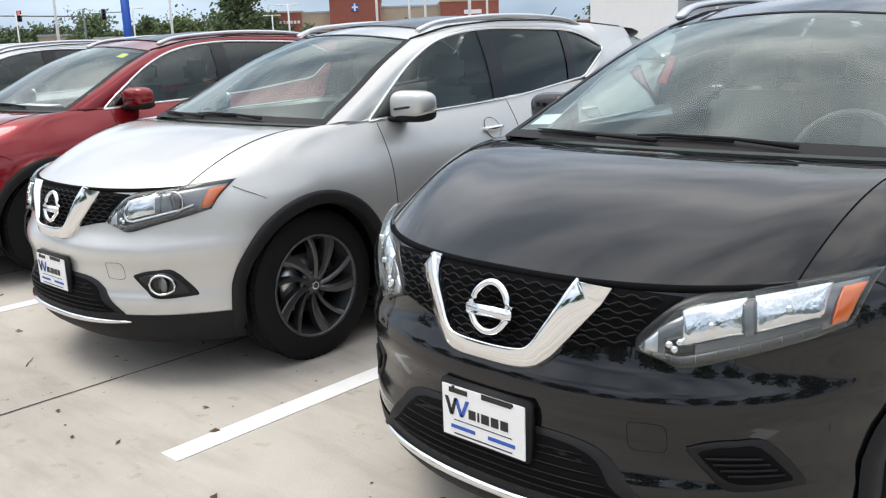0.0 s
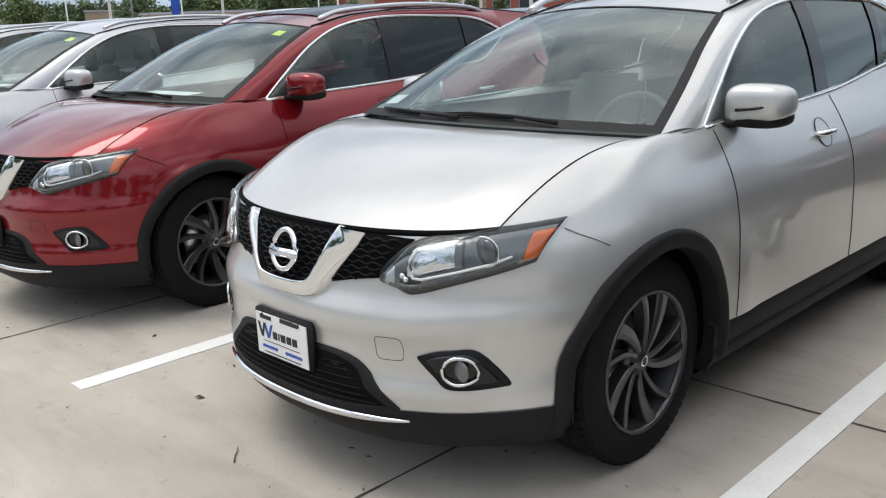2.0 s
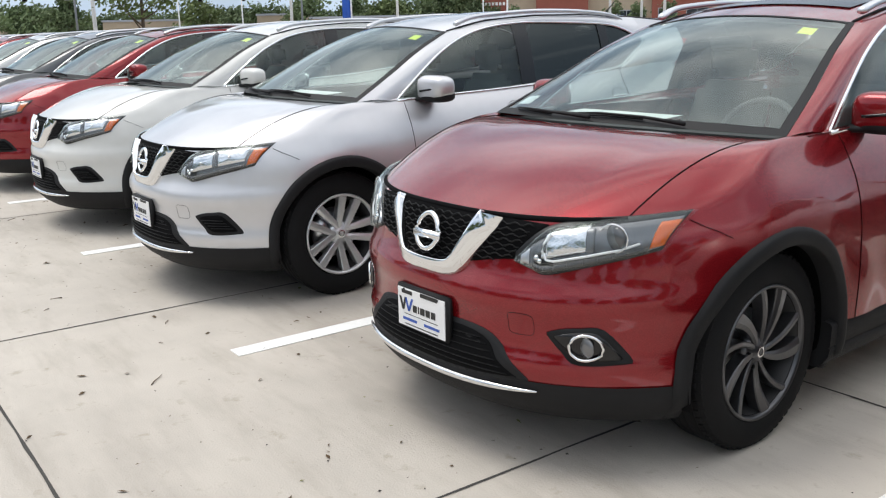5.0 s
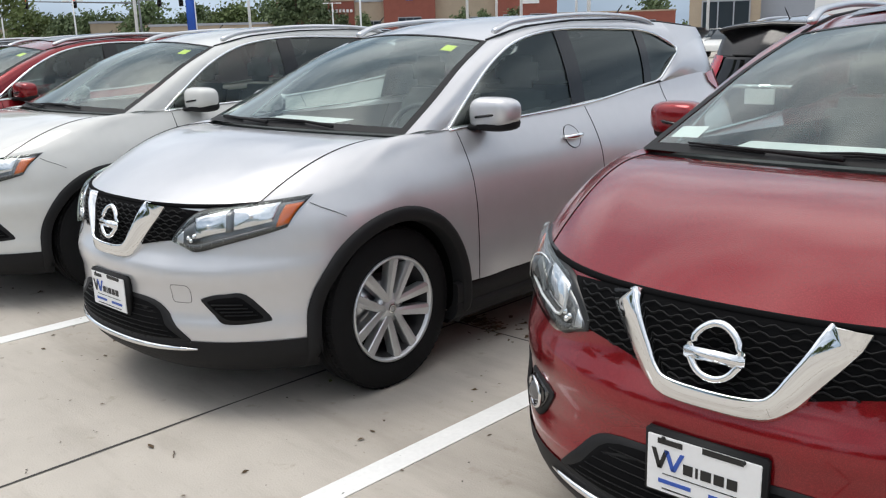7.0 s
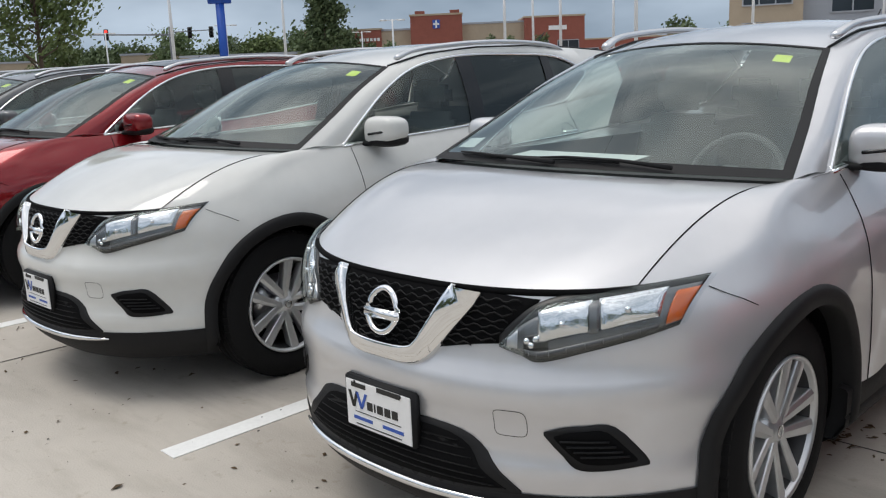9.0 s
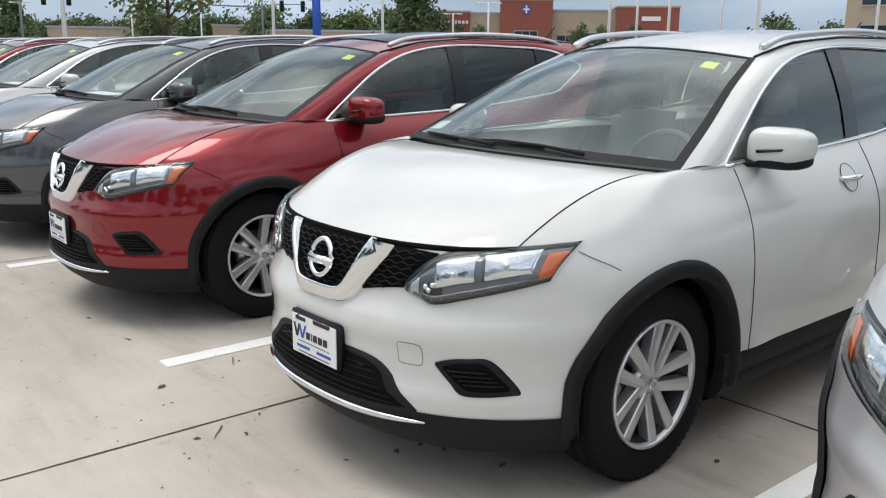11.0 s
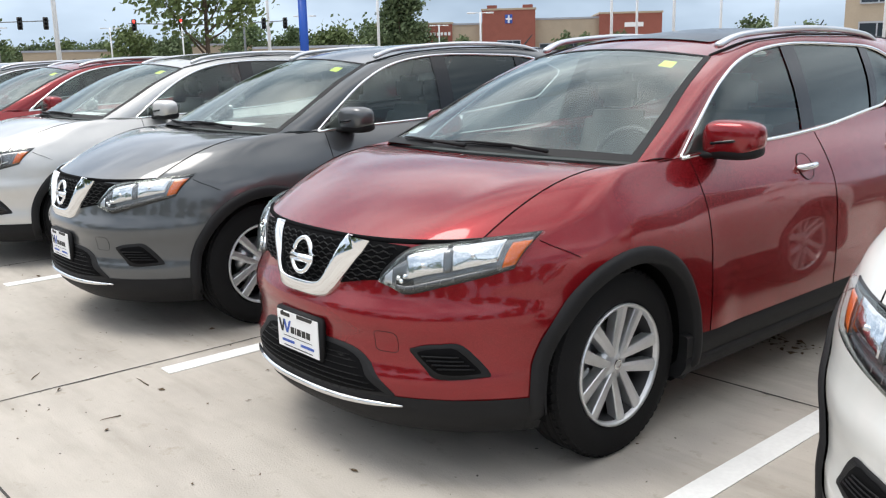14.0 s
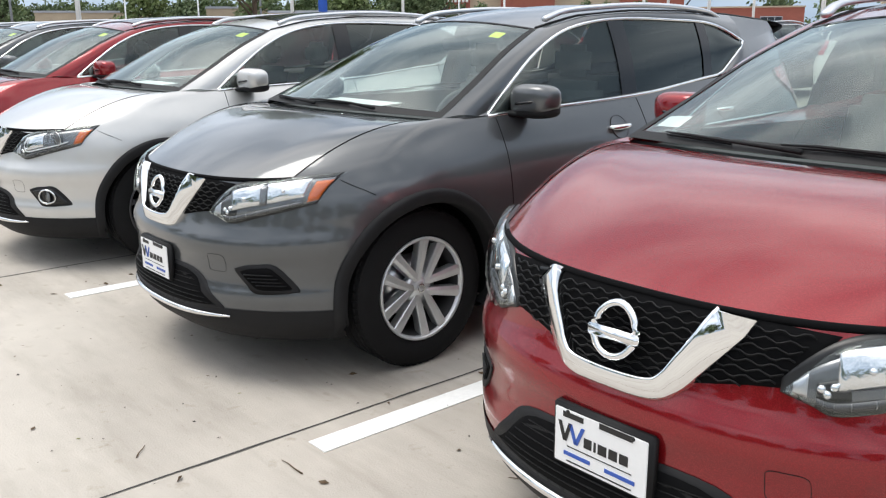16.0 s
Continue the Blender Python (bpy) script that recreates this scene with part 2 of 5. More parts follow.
WIDTH = [(0.18, 0.83), (0.30, 0.87), (0.42, 0.872), (0.52, 0.878), (0.64, 0.888), (0.76, 0.897), (0.84, 0.892), (0.92, 0.872), (0.98, 0.846), (1.06, 0.803), (1.12, 0.765), (1.25, 0.705)]
TOPLINE = [(0.10, 0.882), (0.30, 0.892), (0.45, 0.905), (0.58, 0.926), (0.70, 0.958), (0.85, 1.0), (1.0, 1.035), (1.15, 1.06), (1.38, 1.082), (2.5, 1.12), (3.4, 1.20), (4.0, 1.235), (4.6, 1.2)]


def front_y(x, z):
    w = table(WIDTH, z)
    q = min(abs(x) / w, 0.9999)
    return table(NOSE, z) + FRONT_L * (1 - math.sqrt(1 - q ** 2.5))


def front_n(x, z):
    e = 0.01
    d = Vector(((front_y(x + e, z) - front_y(x - e, z)) / (2 * e), -1, (front_y(x, z + e) - front_y(x, z - e)) / (2 * e)))
    return d.normalized()


def on_front(x, z, off=0.0):
    return Vector((x, front_y(x, z), z)) + front_n(x, z) * off


def swell(y, z):
    """How far the panels stand out over the wheels, and fall in along the doors."""
    out = 0.0
    for a in AXLES:
        d = math.hypot(y - a, z - HUB_Z)
        if 0.38 < d < 0.74 and z > HUB_Z - 0.1:
            k = min(1.0, (0.74 - d) / 0.30)
            out = max(out, 0.022 * k * k * (3 - 2 * k))
    if 1.25 < y < 3.30:
        k = max(0.0, min(1.0, (y - 1.25) / 0.30, (3.30 - y) / 0.30))
        k = k * k * (3 - 2 * k)
        v = max(0.0, min(1.0, (0.86 - z) / 0.42))
        out += 0.034 * k * v * v * (3 - 2 * v)
    return out


def side_x(y, z):
    return plain_side(y, z) + swell(y, z)


def plain_side(y, z):
    w, f = table(WIDTH, z), table(NOSE, z)
    if y < f + FRONT_L:
        k = max(0.0, min(1.0, (f + FRONT_L - y) / FRONT_L))
        return w * (1 - k * k) ** 0.4
    if y > REAR_Y - REAR_L:
        k = min(1.0, (y - REAR_Y + REAR_L) / REAR_L)
        return w * (1 - k ** 2.6) ** (1 / 2.6)
    return w * (1.0 + 0.008 * math.sin((y - f - FRONT_L) / (REAR_Y - REAR_L - FRONT_L) * math.pi))


def columns():
    """The way round the car, from the nose's middle to the tail's middle, as (kind, value)."""
    out = [("f", i / 34) for i in range(35)]
    y = 0.985
    while y < REAR_Y - REAR_L:
        out.append(("s", y))
        y += 0.04
    return out + [("r", i / 16) for i in range(1, 17)]


def ring_point(col, z):
    kind, v = col
    w, f = table(WIDTH, z), table(NOSE, z)
    if kind == "f":
        th = v * math.pi / 2
        y = f + FRONT_L * (1 - math.cos(th))
        return Vector((w * math.sin(th) ** 0.8 + swell(y, z) * max(0.0, v - 0.5) * 2, y, z))
    if kind == "s":
        return Vector((side_x(v, z), v, z))
    th = (1 - v) * math.pi / 2
    lean = 0.10 * max(0, z - 0.75)
    return Vector((w * math.sin(th) ** (2 / 2.6), REAR_Y - REAR_L + REAR_L * math.cos(th) ** (2 / 2.6) - lean, z))


def col_top(col):
    z = 0.9
    for _ in range(3):
        z = table(TOPLINE, ring_point(col, z).y)
    return z


COLS = columns()
N_HOOD = 17          # columns over the hood's front edge
N_DECK = max(i for i, c in enumerate(COLS) if c[0] == "f" or c[1] <= 1.34)
COWL = 0.724


def cowl(x):
    return Vector((x, 0.95 + 0.14 * (x / COWL) ** 2, 1.115 - 0.012 * (x / COWL) ** 2))


def deck(i, r):
    """A point of the hood and wing, from the outer ring (r = 0) to the cowl (r = 1)."""
    p = ring_point(COLS[i], col_top(COLS[i]))
    if i <= N_HOOD:
        q = cowl(COWL * math.sin(i / N_HOOD * math.pi / 2) ** 0.9) + Vector((0, -0.03, -0.012))
    else:
        t = (i - N_HOOD) / (N_DECK - N_HOOD)
        q = Vector((lerp(COWL, 0.79, min(1, t * 1.6)), lerp(1.06, 1.34, t), lerp(1.093, 1.10, t)))
    z = p.z + (q.z - p.z) * (1 - (1 - r) ** 1.75)
    bulge = 0.016 * math.sin(math.pi * r) * (1 if i <= N_HOOD else 1.3 * (1 - (i - N_HOOD) / (N_DECK - N_HOOD)))
    if i <= N_HOOD:
        bulge += 0.006 * math.tanh((i / N_HOOD - 0.55) / 0.10) * math.sin(math.pi * min(1, r * 1.15)) ** 0.7 if r < 0.87 else 0
    return Vector((lerp(p.x, q.x, r), lerp(p.y, q.y, r), z + bulge))


def in_arch(y, z, rad):
    return any((y - a) ** 2 + (z - HUB_Z) ** 2 < rad * rad for a in AXLES)


def arch_cut(bm, rad):
    bmesh.ops.delete(bm, geom=[f for f in bm.faces if in_arch(f.calc_center_median().y, f.calc_center_median().z, rad) and abs(f.calc_center_median().x) > 0.6], context="FACES")


def feature(low, high, off, n=14, m=6, rim=0.03, dome=0.0):
    """A plate that lies on the car's nose, off metres proud, between two lines of (x, z), with its rim turned in."""
    lo3, hi3 = [(x, 0, z) for x, z in low], [(x, 0, z) for x, z in high]
    rows = []
    for j in range(m + 1):
        v, row = j / m, []
        for i in range(n + 1):
            u = i / n
            a, b = spline(lo3, u), spline(hi3, u)
            p = a.lerp(b, v)
            row.append(on_front(p.x, p.z, off + dome * math.sin(math.pi * u) * math.sin(math.pi * v)))
        rows.append(row)
    bm = bmesh.new()
    vs = grid_into(bm, rows)
    edge = vs[0] + [r[-1] for r in vs[1:]] + vs[-1][-2::-1] + [r[0] for r in vs[-2:0:-1]]
    back = [bm.verts.new(v.co + Vector((0, rim, 0)) * 1.0) for v in edge]
    for k in range(len(edge)):
        j = (k + 1) % len(edge)
        try:
            bm.faces.new((edge[k], edge[j], back[j], back[k]))
        except ValueError:
            pass
    return bm


def flip(pts):
    return [(-x, z) for x, z in pts]


def both(low, high, off, **kw):
    return mirror(feature(low, high, off, **kw))


GLASS_HALF = 0.768
A_EDGE = [(GLASS_HALF, 1.108, 1.1015), (0.700, 1.385, 1.235), (0.622, 1.665, 1.375), (0.545, 1.945, 1.487)]
ROOF_EDGE = [(0.545, 1.945, 1.487), (0.54, 2.25, 1.55), (0.545, 2.7, 1.582), (0.55, 3.2, 1.584), (0.545, 3.7, 1.566), (0.545, 4.2, 1.53)]
WIN_TOP = [(0.772, 1.38, 1.094), (0.728, 1.56, 1.22), (0.665, 1.83, 1.385), (0.615, 2.12, 1.49), (0.60, 2.5, 1.538), (0.605, 3.0, 1.535), (0.622, 3.42, 1.508), (0.668, 3.70, 1.405)]


def win_low(t):
    y = lerp(1.38, 3.40, min(1, t / 0.88))
    p = Vector((side_x(y, table(TOPLINE, y)) - 0.012, y, table(TOPLINE, y) + 0.012))
    if t > 0.88:
        p = p.lerp(Vector((0.685, 3.66, 1.365)), (t - 0.88) / 0.12)
    return p


REAR_P0, REAR_P1, REAR_P2 = (0.665, 3.72, 1.395), (0.560, 4.25, 1.470), (0.0, 4.36, 1.515)
REAR_COLS = [c for c in COLS if c[0] == "r" or c[0] == "s" and c[1] >= 3.38]


def rear_shell(c, v):
    """The panel between the tail's shoulder (v = 0) and the roof's rear edge (v = 1)."""
    lo = ring_point(c, col_top(c))
    bulge = Vector((0.02, 0, 0))
    if c[0] == "s" and c[1] < 3.72:
        up = win_low(0.88 + 0.12 * (c[1] - 3.38) / 0.34)
    elif c[0] == "s" or c[1] <= 0.5:
        k = (c[1] - 3.72) / 0.24 * 0.42 if c[0] == "s" else 0.42 + 0.58 * c[1] / 0.5
        up = Vector(REAR_P0).lerp(Vector(REAR_P1), k)
    else:
        k = (c[1] - 0.5) / 0.5
        up = Vector(REAR_P1).lerp(Vector(REAR_P2), k)
        bulge = Vector((0.02 * (1 - k), 0.03 * k, 0))
    return lo.lerp(up, v) + bulge * math.sin(math.pi * v)


def roof_edge(y):
    for a, b in zip(ROOF_EDGE, ROOF_EDGE[1:]):
        if y <= b[1]:
            return Vector(a).lerp(Vector(b), max(0, (y - a[1]) / (b[1] - a[1])))
    return Vector(ROOF_EDGE[-1])


def build_wheel(parent, style, pos, side):
    """A tyre and rim about the car's x axis; the outer face towards +x, turned for the other side."""
    wheel = part("wheel", lathe([(0.352, 0.095), (0.362, 0.07), (0.362, 0.058), (0.352, 0.056), (0.352, 0.046), (0.362, 0.044), (0.363, 0.012), (0.353, 0.010), (0.353, -0.002), (0.363, -0.004), (0.362, -0.05), (0.352, -0.052), (0.352, -0.062), (0.360, -0.066), (0.348, -0.10), (0.30, -0.115), (0.235, -0.105), (0.225, -0.09), (0.225, 0.07), (0.232, 0.098), (0.258, 0.112), (0.300, 0.113), (0.330, 0.108), (0.352, 0.095)], 56), RUBBER, parent, "black rubber tyre with moulded tread")
    wheel.matrix_basis = pose(*pos, 0, 0, 0 if side > 0 else 180)
    bm = bmesh.new()
    for k in range(64):
        a = 2 * math.pi * k / 64
        for x0 in (0.062, 0.078):
            p = Vector((x0 + 0.012, 0.358 * math.cos(a), 0.358 * math.sin(a)))
            d = Vector((0, -math.sin(a), math.cos(a)))
            q = Vector((0, math.cos(a), math.sin(a)))
            vs = [bm.verts.new(p + d * s * 0.011 + Vector((t * 0.009, 0, 0)) + q * (h - 0.35 * (x0 + t * 0.009 + 0.012 - 0.062) if x0 > 0.07 else h)) for h in (-0.004, 0.007) for s, t in ((-1, -1), (1, -1), (1, 1), (-1, 1))]
            for f in ((4, 5, 6, 7), (0, 1, 5, 4), (1, 2, 6, 5), (2, 3, 7, 6), (3, 0, 4, 7)):
                bm.faces.new([vs[i] for i in f])
    tagged(part("tread", bm, RUBBER, wheel, smooth=False), kind="stuff")
    mat = ALLOY if style == "silver" else GUNMETAL
    big = 0.238 if style == "silver" else 0.250
    part("rim", lathe([(big, 0.102), (big - 0.001, 0.113), (big - 0.007, 0.115), (big - 0.014, 0.108), (big - 0.019, 0.094)], 56), mat, wheel, "silver alloy rim" if style == "silver" else "dark machined alloy rim")
    part("rim_barrel", lathe([(big - 0.019, 0.095), (big - 0.030, 0.06), (0.200, -0.08), (0.235, -0.10)], 40), BARREL, wheel)
    part("brake_disc", lathe([(0.02, 0.01), (0.145, 0.01), (0.145, -0.01), (0.02, -0.01)], 32), SATIN, wheel)
    part("wheel_back", lathe([(0.005, -0.03), (0.20, -0.03), (0.20, -0.04)], 32), DARK, wheel)
    hub = part("hub_cap", lathe([(0.001, 0.094), (0.026, 0.093), (0.033, 0.088), (0.050, 0.080), (0.070, 0.074), (0.072, 0.04)], 24), mat, wheel)
    part("centre_badge", lathe([(0.014, 0.0955), (0.018, 0.0965), (0.021, 0.095)], 20), CHROME, hub)
    count = 5 if style == "silver" else 10
    for k in range(count):
        bm = bmesh.new()
        a0 = 2 * math.pi * k / count
        for off in ((-1, 1) if style == "silver" else (0,)):
            rows = []
            for i in range(9):
                t = i / 8
                r = lerp(0.026, big - 0.012, t)
                if style == "silver":
                    # a pair of straight bars that part slightly towards the rim
                    a, wd = a0 + off * (math.asin(min(1, lerp(0.021, 0.053, t) / r)) if r > 0.03 else 0.7), lerp(0.017, 0.026, t)
                else:
                    # broad and narrow blades by turns, all raked the same way
                    a, wd = a0 + 0.42 * t + (0.10 if k % 2 else 0.0), lerp(0.010, 0.034 if k % 2 else 0.015, t)
                x = 0.084 + 0.020 * t
                c, d = Vector((0, math.cos(a), math.sin(a))), Vector((0, -math.sin(a), math.cos(a)))
                rows.append([c * r + d * wd * s + Vector((x + h, 0, 0)) for s, h in ((-1.0, -0.045), (-1, -0.003), (-0.86, 0.001), (0.25, 0.003), (0.92, -0.003), (1.0, -0.008), (1.0, -0.045))])
            grid_into(bm, rows)
        spoke = part("spoke", bm, mat, wheel)
        for poly in spoke.data.polygons:
            poly.use_smooth = False
    for k in range(5):
        a = 2 * math.pi * (k + 0.5) / 5
        bm = lathe([(0.001, 0.088), (0.009, 0.086), (0.010, 0.06)], 8)
        bmesh.ops.translate(bm, verts=bm.verts, vec=(0, 0.056 * math.cos(a), 0.056 * math.sin(a)))
        part("lug_nut", bm, CHROME if style == "silver" else DARK, wheel)
    return wheel


def build_car(fog, style, sunroof):
    """One car at the origin; body-coloured meshes carry an empty paint slot, filled car by car."""
    car = new("car")
    painted = []

    def skin(name, bm, parent=car, label=""):
        ob = part(name, bm, PAINTS["silver"], parent, label)
        painted.append(ob)
        return ob

    # lower shell: painted bumper, wings, doors, tail
    rows = []
    for j in range(25):
        v = j / 24
        rows.append([ring_point(c, lerp(0.335 if c[0] != "s" else 0.40, col_top(c), v)) for c in COLS])
    front_cols = [i for i, c in enumerate(COLS) if c[0] == "f" or c[1] <= 1.46 and c[0] == "s"]
    k_door1 = front_cols[-1]
    k_door2 = max(i for i, c in enumerate(COLS) if c[0] == "s" and c[1] <= 2.52)
    k_tail = max(i for i, c in enumerate(COLS) if c[0] == "s" and c[1] <= 3.42)
    for name, a, b in (("front_body", 0, k_door1), ("tail_body", k_tail, len(COLS) - 1)):
        bm = grid([r[a:b + 1] for r in rows])
        if a == 0:
            grid_into(bm, [[deck(i, r / 10) for i in range(N_HOOD, N_DECK + 1)] for r in range(11)])
            bmesh.ops.remove_doubles(bm, verts=bm.verts[:], dist=0.0008)
        arch_cut(bm, 0.425)
        skin(name, mirror(bm))
    for side in (1, -1):
        for name, a, b in (("front_door", k_door1, k_door2), ("rear_door", k_door2, k_tail)):
            bm = grid([[Vector((p.x * side, p.y, p.z)) for p in r[a:b + 1]] for r in rows])
            arch_cut(bm, 0.425)
            skin(name, bm)
        # shut lines
        for k in (k_door1, k_door2, k_tail):
            pts = [Vector(((r[k].x + 0.0005) * side, r[k].y, r[k].z)) for r in rows if not in_arch(r[k].y, r[k].z, 0.43)]
            part("shut_line", tube(pts, 0.0022, 4), DARK, car)
    # hood and wings
    hood = skin("hood", mirror(grid([[deck(i, r / 18) for i in range(N_HOOD + 1)] for r in range(19)])))
    for side in (1, -1):
        part("hood_gap", tube([Vector((deck(N_HOOD, r / 24).x * side, deck(N_HOOD, r / 24).y, deck(N_HOOD, r / 24).z)) for r in range(25)], 0.0028, 4), DARK, hood)
    edge = [deck(i, 0.0) for i in range(N_HOOD + 1)]
    edge = [Vector((-p.x, p.y, p.z)) for p in edge[:0:-1]] + edge
    part("hood_front_gap", tube([p + Vector((0, -0.001, -0.003)) for p in edge], 0.010, 6), DARK, hood)
    # bumper to wing seam running back from each lamp
    for side in (1, -1):
        pts = [Vector(((side_x(y, z) + 0.0005) * side, y, z)) for y, z in ((0.545, 0.89), (0.58, 0.868), (0.62, 0.848), (0.66, 0.825))]
        part("shut_line", tube(pts, 0.0013, 4), DARK, car)

    # black lower cladding, sills, arch flares, liners
    bm = grid([[ring_point(c, lerp(0.195, 0.345 if c[0] != "s" else 0.30, j / 6)) + Vector((0.004 if c[0] != "f" or c[1] > 0.5 else 0, -0.004 if c[0] == "f" else 0, 0)) for c in COLS if c[0] == "f" or c[0] == "r"][:35] for j in range(7)])
    arch_cut(bm, 0.41)
    part("front_valance", mirror(bm), PLASTIC, car, "textured black plastic lower bumper")
    bm = grid([[ring_point(c, lerp(0.21, 0.42, j / 6)) + Vector((0.003, 0.004, 0)) for c in COLS if c[0] == "r" or c[0] == "s" and c[1] > 3.9] for j in range(7)])
    arch_cut(bm, 0.41)
    part("rear_valance", mirror(bm), PLASTIC, car)
    for side in (1, -1):
        prof = [(-0.16, 0.19), (-0.06, 0.20), (-0.012, 0.235), (0.008, 0.27), (0.012, 0.30), (0.004, 0.305), (0.012, 0.311), (0.013, 0.39), (0.006, 0.40), (-0.02, 0.405)]
        part("sill_cladding", grid([[Vector(((0.893 + dx) * side, 1.28 + k * 0.2, z)) for dx, z in prof] for k in range(11)]), PLASTIC, car)
        for a in AXLES:
            rows_f = []
            for k in range(45):
                th = radians(-22 + k * 224 / 44)
                row = []
                wide = 0.75 + 0.25 * max(0.0, math.sin(th)) ** 2
                for rr, off in ((0.396, -0.06), (0.400, 0.004), (0.405, 0.012), (0.405 + 0.042 * wide, 0.012), (0.405 + 0.056 * wide, 0.008), (0.405 + 0.060 * wide, -0.006)):
                    y, z = a - rr * math.cos(th), HUB_Z + rr * math.sin(th)
                    row.append(Vector(((side_x(min(max(y, 0.30), 4.4), max(z, 0.2)) + off) * side, y, z)))
                rows_f.append(row)
            part("arch_flare", grid(rows_f), PLASTIC, car, "black plastic wheel arch flare")
            rows_l = [[Vector((x * side, a - 0.415 * math.cos(th), HUB_Z + 0.415 * math.sin(th))) for x in (0.45, 0.6, 0.72, 0.84)] for th in [radians(-16 + k * 212 / 20) for k in range(21)]]
            bm = grid(rows_l)
            c = bm.verts.new((0.46 * side, a, HUB_Z))
            ring = [bm.verts.new((0.46 * side, a - 0.42 * math.cos(radians(k * 15)), max(0.2, HUB_Z + 0.42 * math.sin(radians(k * 15))))) for k in range(24)]
            for k in range(24):
                bm.faces.new((c, ring[k], ring[(k + 1) % 24]))
            part("wheel_liner", bm, DARK, car)
            build_wheel(car, style, (side * 0.745, a, HUB_Z), side)
    bm = box((-0.55, 0.55, 0.215), (0.55, 4.2, 0.32), 0.03)
    part("underbody", bm, DARK, car)

    # nose: grille, V, badge, lamps, lower grille, fog pockets
    glow = [(-0.400, 0.752), (-0.31, 0.740), (-0.18, 0.712), (0, 0.672), (0.18, 0.712), (0.31, 0.740), (0.400, 0.752)]
    ghigh = [(-0.47, 0.868), (-0.3, 0.878), (-0.15, 0.880), (0, 0.880), (0.15, 0.880), (0.3, 0.878), (0.47, 0.868)]
    # uncut plate; the dark depth behind the mesh is put into its colour
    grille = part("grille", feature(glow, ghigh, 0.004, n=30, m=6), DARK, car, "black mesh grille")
    bm = bmesh.new()
    for k in range(11):
        z = 0.690 + k * 0.0170
        xm = table([(0.672, 0.06), (0.70, 0.14), (0.735, 0.27), (0.752, 0.37), (0.80, 0.398), (0.87, 0.435)], z)
        n = max(8, int(xm * 2 / 0.012))
        tube_into(bm, [on_front(x, z + 0.0045 * math.sin(x * 2 * math.pi / 0.05 + k * math.pi), 0.010) for x in [lerp(-xm, xm, i / n) for i in range(n + 1)]], 0.0026, 4)
    tagged(part("grille_mesh", bm, MESHBLACK, grille), kind="stuff")
    vmid = [(-0.272, 0.872), (-0.232, 0.812), (-0.193, 0.755), (-0.157, 0.705), (-0.112, 0.680), (0, 0.674), (0.112, 0.680), (0.157, 0.705), (0.193, 0.755), (0.232, 0.812), (0.272, 0.872)]
    rows_v = []
    for i in range(41):
        t = i / 40
        p = spline([(x, 0, z) for x, z in vmid], t)
        q = spline([(x, 0, z) for x, z in vmid], min(1, t + 0.01)) - spline([(x, 0, z) for x, z in vmid], max(0, t - 0.01))
        nrm = Vector((-q.z, 0, q.x)).normalized()
        half = lerp(0.021, 0.042, abs(2 * t - 1) ** 1.3)
        if t in (0, 1):
            nrm = Vector((-1, 0, 0)) if t == 1 else Vector((1, 0, 0))
            nrm = -nrm if nrm.x * (-q.z) < 0 else nrm
        row = []
        for s, off in ((-1.08, 0.0), (-1, 0.014), (-0.9, 0.019), (0.72, 0.042), (0.95, 0.041), (1.02, 0.034), (1.05, 0.0)):
            g = p + nrm * half * s
            row.append(on_front(g.x, g.z, off))
        rows_v.append(row)
    part("grille_v", grid(rows_v), CHROME, car, "bright chrome V around the badge")
    badge = part("badge", tube([on_front(0.060 * math.cos(a), 0.785 + 0.060 * math.sin(a), 0.035) for a in [2 * math.pi * k / 36 for k in range(36)]], 0.0105, 8, closed=True), CHROME, car, "round chrome badge with crossbar")
    c0 = on_front(0, 0.785, 0.04)
    part("badge_bar", box((-0.074, c0.y - 0.008, 0.770), (0.074, c0.y + 0.012, 0.800), 0.004), CHROME, badge)
    low = [(0.394, 0.748), (0.444, 0.731), (0.495, 0.716), (0.600, 0.748), (0.695, 0.780), (0.756, 0.806)]
    high = [(0.396, 0.756), (0.436, 0.806), (0.482, 0.852), (0.58, 0.878), (0.68, 0.897), (0.780, 0.912)]

    def inner(a, b, u0, u1, v0, v1):
        """A piece of the lamp's face between shares u along and v up."""
        lo, hi = [(x, 0, z) for x, z in low], [(x, 0, z) for x, z in high]
        f = lambda u, v: (lambda p: (p.x, p.z))(spline(lo, u).lerp(spline(hi, u), v))
        us = [lerp(u0, u1, k / 4) for k in range(5)]
        return [f(u, v0) for u in us], [f(u, v1) for u in us]

    for side in (1, -1):
        fl = (lambda p: p) if side > 0 else flip
        lamp = part("headlight", feature(fl([(x - (0.008 if x < 0.43 else 0), z - 0.005) for x, z in low]), fl([(x - (0.012 if x < 0.47 else 0), z + (0.016 if x < 0.6 else 0.007)) for x, z in high]), 0.006, n=24, m=8), BEZEL, car, "clear headlight with chrome reflectors and amber corner")

        def piece(name, u0, u1, v0, v1, off, mat, dome=0.0, n=10, m=5):
            a, b = inner(low, high, u0, u1, v0, v1)
            return part(name, feature(fl(a), fl(b), off, n=n, m=m, rim=0.01, dome=dome), mat, lamp)

        def spot(u, v, off):
            a, b = inner(low, high, u, u + 0.01, v, v)
            return on_front(a[0][0] * side, a[0][1], off)

        piece("lamp_floor", 0.03, 0.985, 0.05, 0.90, 0.008, HOUSING, n=20)
        piece("inner_guide", 0.07, 0.17, 0.12, 0.88, 0.010, SATIN, 0.003)
